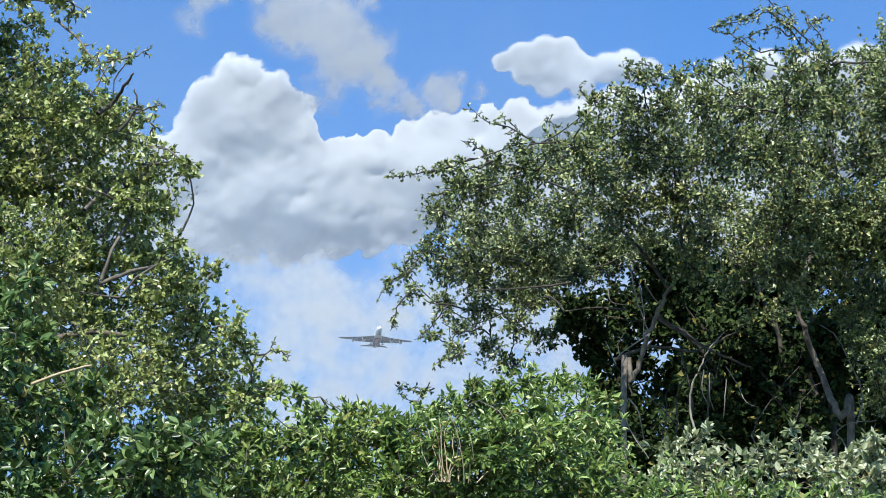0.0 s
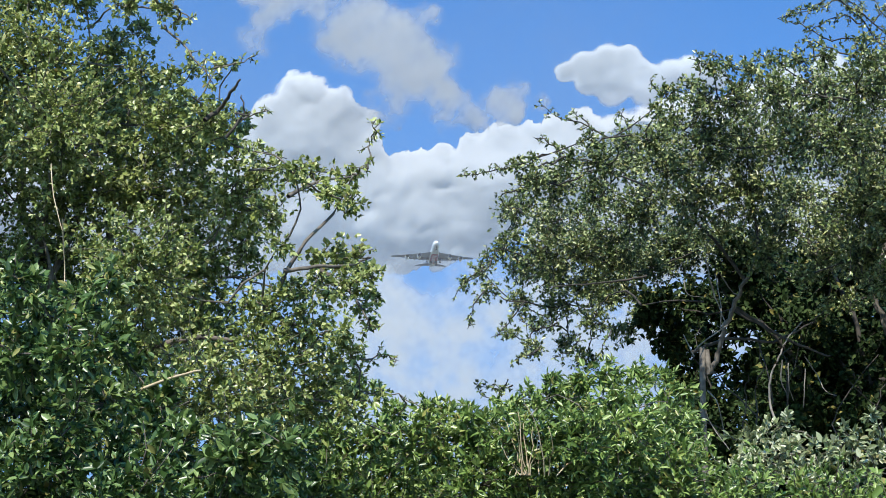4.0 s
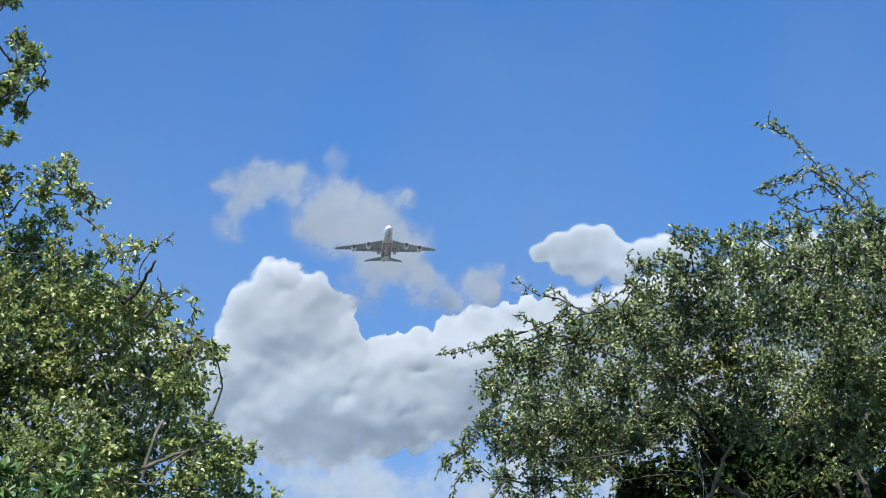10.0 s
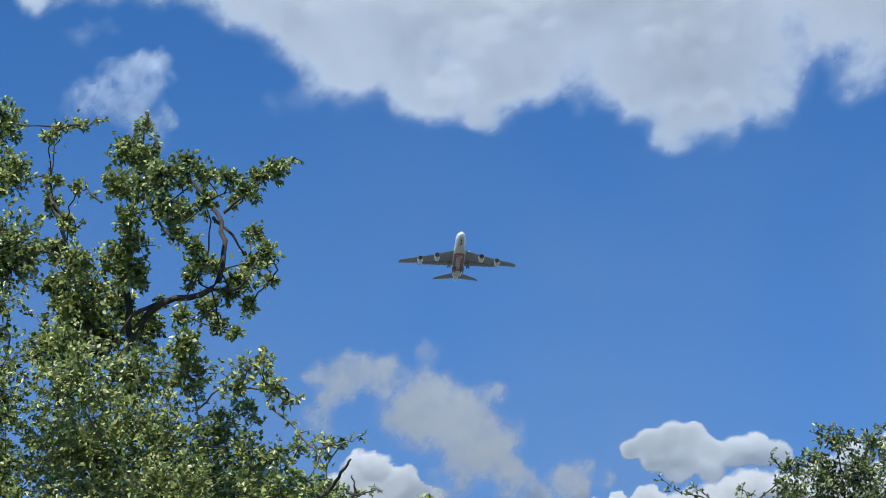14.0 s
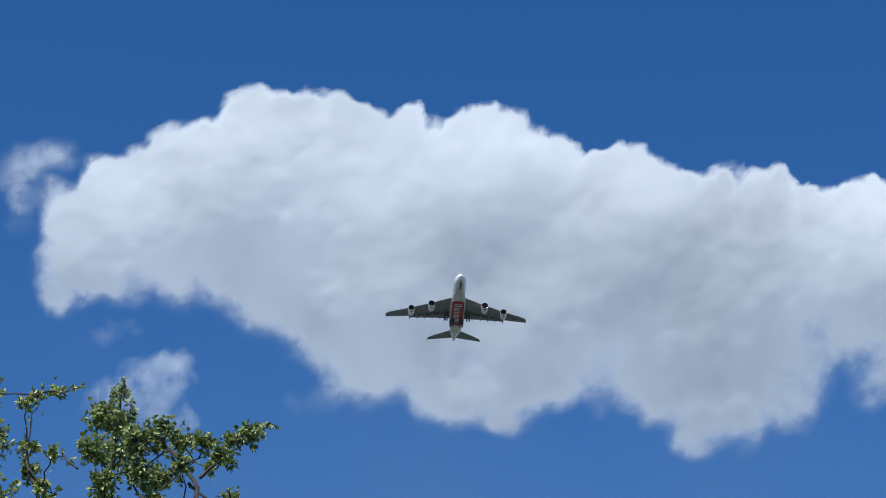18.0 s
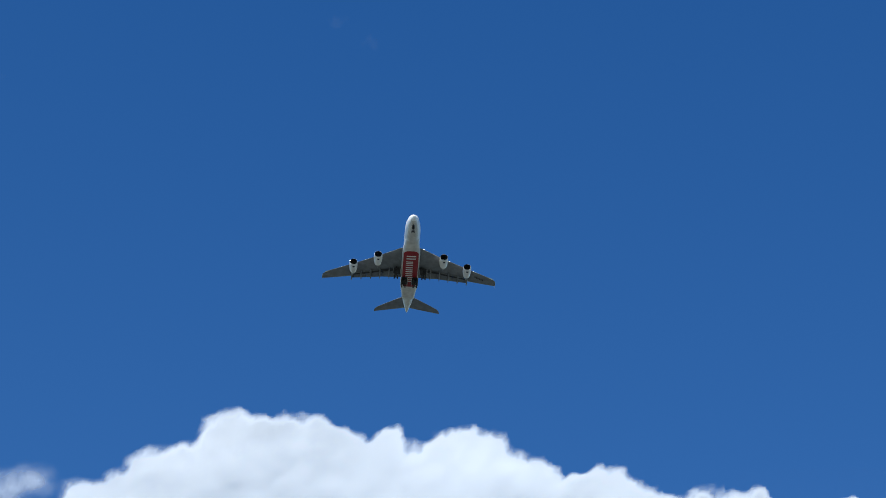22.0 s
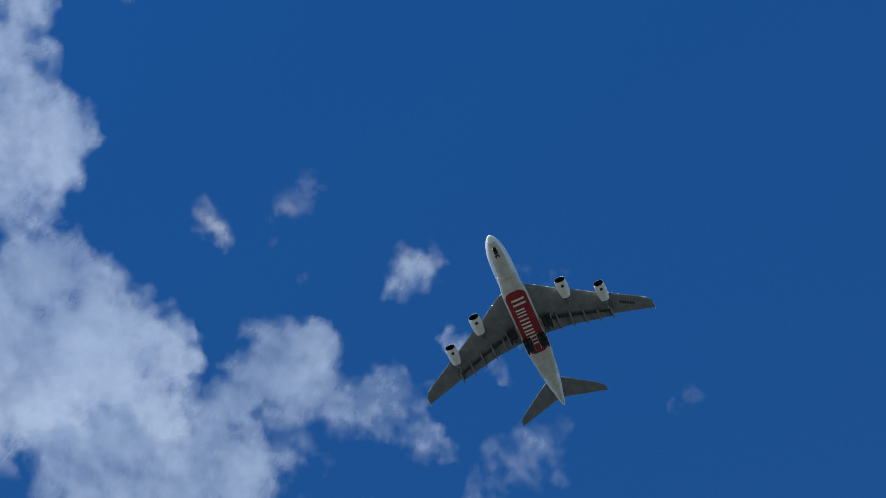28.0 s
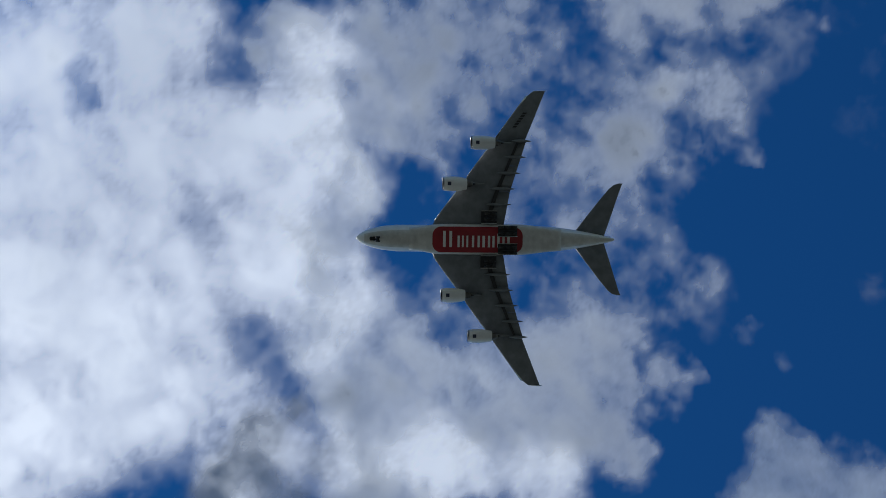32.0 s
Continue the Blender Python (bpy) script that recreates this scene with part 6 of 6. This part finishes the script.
# registration under the left wing: plain dark bars
for k in range(6):
    y = 30.0 + 0.72 * k
    s = wing_lead(y) + 2.5
    bm = bmesh.new()
    for p in ((y, s - .05), (y + .46, s + .29), (y + .46, s + 1.35), (y, s + 1.0)):
        bm.verts.new((p[0], p[1], wing_z(y) - 0.36))
    bm.faces.new(bm.verts)
    part("registration_bar", bm, PAINT_BLACK, airliner, smooth=False)

# fin
rings = []
for z, lead, chord in ((4.6, 54.5, 13.2), (8, 57.8, 10.9), (12, 61.6, 8.4), (16, 65.4, 6.1), (18.6, 67.9, 4.8), (19.0, 68.6, 4.0)):
    ring = aerofoil(lead, chord, 0, 0, 0.10)
    rings.append([(p[2], p[1], z) for p in ring])
fin = part("fin", loft(rings), PAINT_WHITE, airliner, "tall white tail fin")
for mat_flag, z0, z1, name in ((PAINT_RED, 5.6, 9.5, "red_band"), (PAINT_GREEN, 12.5, 18.4, "green_band"), (PAINT_BLACK, 10.2, 11.6, "black_band")):
    rings = []
    for z in (z0, z1):
        lead, chord = np.interp(z, [4.6, 18.6], [54.5, 67.9]) + 1.2, np.interp(z, [4.6, 18.6], [13.2, 4.8]) - 2.4
        rings.append([(p[2] * 1.25, p[1], z) for p in aerofoil(lead, chord, 0, 0, 0.12)])
    part(name, loft(rings), mat_flag, fin)

# cockpit windows
for k in range(6):
    a0, a1 = (-0.95 + 0.32 * k), (-0.95 + 0.32 * k + 0.27)
    bm = bmesh.new()
    for a, s, z in ((a0, 3.05, 2.2), (a1, 3.05, 2.2), (a1, 3.75, 2.95), (a0, 3.75, 2.95)):
        half = 2.28 if s < 3.3 else 2.62
        bm.verts.new((half * math.sin(a) * 1.0, s - 1.0 * (math.cos(a) - 0.6), z + 0.1))
    bm.faces.new(bm.verts)
    part("cockpit_window", bm, GLASS, fuselage, smooth=False)


# landing gear
def wheel(x, s, z, r, w, parent):
    prof = [(-w, r * .55), (-w, r * .9), (-w * .6, r), (w * .6, r), (w, r * .9), (w, r * .55)]
    rings = [[(x + u, s + k * math.cos(a), z + k * math.sin(a)) for a in np.linspace(0, 2 * math.pi, 18, endpoint=False)] for u, k in prof]
    tyre = part("wheel", loft(rings), RUBBER, parent, "black tyre")
    return tyre


def rod(a, b, r, name, parent, mat=METAL):
    w = Wood()
    w.tube([a, b], r, r, 8)
    return w.make(name, mat, parent)


def door(corners, parent, mat=PAINT_BELLY_SHADE):
    bm = bmesh.new()
    bot = [bm.verts.new(c) for c in corners]
    top = [bm.verts.new((c[0] + 0.06, c[1], c[2])) for c in corners]
    bm.faces.new(bot)
    bm.faces.new(top[::-1])
    for k in range(4):
        bm.faces.new((bot[k], bot[(k + 1) % 4], top[(k + 1) % 4], top[k]))
    return part("gear_door", bm, mat, parent, smooth=False)


def gear(x, s, top, axle, rows, gap, r, w, well):
    g = rod((x, s, top), (x, s, axle), 0.24, "landing_gear", airliner, DARK)
    g["label"] = "extended landing gear with black tyres"
    rod((x, s - 1.8, top), (x, s, axle + 1.0), 0.12, "drag_brace", g, DARK)
    for k in range(rows):
        ss = s + (k - (rows - 1) / 2) * 1.75
        rod((x - gap, ss, axle), (x + gap, ss, axle), 0.12, "axle", g, DARK)
        wheel(x - gap, ss, axle, r, w, g)
        wheel(x + gap, ss, axle, r, w, g)
    if rows > 1:
        rod((x, s - (rows - 1) * .95, axle), (x, s + (rows - 1) * .95, axle), 0.18, "bogie_beam", g, DARK)
    x0, x1, s0, s1, z = well
    # flat dark plate in place of a recess; its colour is the well's shade
    bm = bmesh.new()
    bm.faces.new([bm.verts.new(p) for p in ((x0, s0, z), (x1, s0, z), (x1, s1, z), (x0, s1, z))])
    part("well_shade", bm, DARK, g, "dark plate for the shade inside the wheel well", smooth=False)
    door([(x0, s0, z), (x0, s1, z), (x0 - .15, s1, z - 1.0), (x0 - .15, s0, z - 1.0)], g)
    door([(x1, s0, z), (x1, s1, z), (x1 + .15, s1, z - 1.0), (x1 + .15, s0, z - 1.0)], g)


gear(0, 5.2, -2.2, -5.2, 1, 0.5, 0.65, 0.24, (-0.55, 0.55, 3.3, 5.9, -2.98))
for side in (1, -1):
    gear(side * 6.3, 35.3, -1.6, -6.0, 2, 0.75, 0.72, 0.28, (side * 6.0 - 1.6, side * 6.0 + 1.6, 33.2, 37.4, -2.80))
    gear(side * 2.65, 40.0, -3.4, -6.3, 3, 0.78, 0.72, 0.28, (side * 2.4 - 1.35, side * 2.4 + 1.35, 37.6, 42.8, -4.42))

# its straight path: x, y, z against seconds, with the turn
AIRLINER_ROWS = []
for t in range(0, 33, 4):
    d = t - 16.0
    AIRLINER_ROWS.append((float(t), Matrix.Translation((-70.6773 + -1.9375 * d + 0.5 * 0.2623 * d * d, 1528.2172 - 88.6481 * d, EYE[2] + 829.8259 + -4.5782 * d + 0.5 * -0.0252 * d * d))
                          @ Matrix.Rotation(0.0888, 4, "Z") @ Matrix.Rotation(-(0.0545), 4, "X") @ Matrix.Rotation(-0.0215, 4, "Y")))



ROCK = [(0.0, -1.3), (1.0, -1.3), (2.0, -0.9), (3.2, -0.2), (4.5, 0.0), (5.2, -0.3), (6.0, 0.0), (7.0, -0.3), (8.0, -0.5), (8.5, -0.8), (9.0, -0.25), (9.5, -1.0), (10.0, -2.0), (10.5, -1.6), (11.0, -2.1), (11.5, -2.1), (12.0, -1.8), (12.5, -1.0), (13.0, -1.0), (14.5, -0.9), (16.0, -1.0), (32.0, -1.0)]
TOP_SWAY = [(0.0, -6.0), (1.0, -6.0), (2.0, -5.0), (3.2, -2.0), (4.5, 1.8), (5.0, 2.5), (6.0, 0.3), (8.0, -0.5), (9.0, -0.8), (9.5, -1.3), (10.0, -3.9), (10.5, -2.3), (11.0, 0.2), (11.5, -1.8), (12.0, -4.0), (12.5, 1.1), (13.0, 0.0), (13.5, 1.0), (14.5, 0.4), (15.5, 0.0), (16.5, 0.3), (17.5, 0.0), (32.0, 0.0)]
BOUGH_SWAY = [(0.0, -15.0), (1.0, -15.0), (2.0, -4.0), (3.2, -2.0), (4.5, 0.0), (5.0, -3.0), (5.5, -7.0), (6.0, 0.0), (6.5, -3.0), (7.0, -1.0), (7.5, -3.0), (8.0, -1.0), (8.5, -7.0), (9.0, 0.0), (9.5, -13.0), (10.0, -13.0), (11.0, -12.0), (12.0, -10.0), (13.0, -8.0), (32.0, -8.0)]


def motions():
    for ob, rows in CLOUD_ROWS:
        walk(ob, rows)
    walk(airliner, AIRLINER_ROWS)
    # the wind rocks the near tree about its foot, its top about the fork and its side bough about its root
    def sway(thing, pivot, rows):
        at = Matrix.Translation(pivot)
        walk(thing, [(t, at @ Matrix.Rotation(radians(a), 4, "Y") @ at.inverted()) for t, a in rows])
    sway(left_tree, (-1.35, 8.3, 0.0), ROCK)
    sway(top_crown, (-1.3, 8.2, 4.1), TOP_SWAY)
    sway(side_bough, (-0.5, 8.0, 3.25), BOUGH_SWAY)


motions()
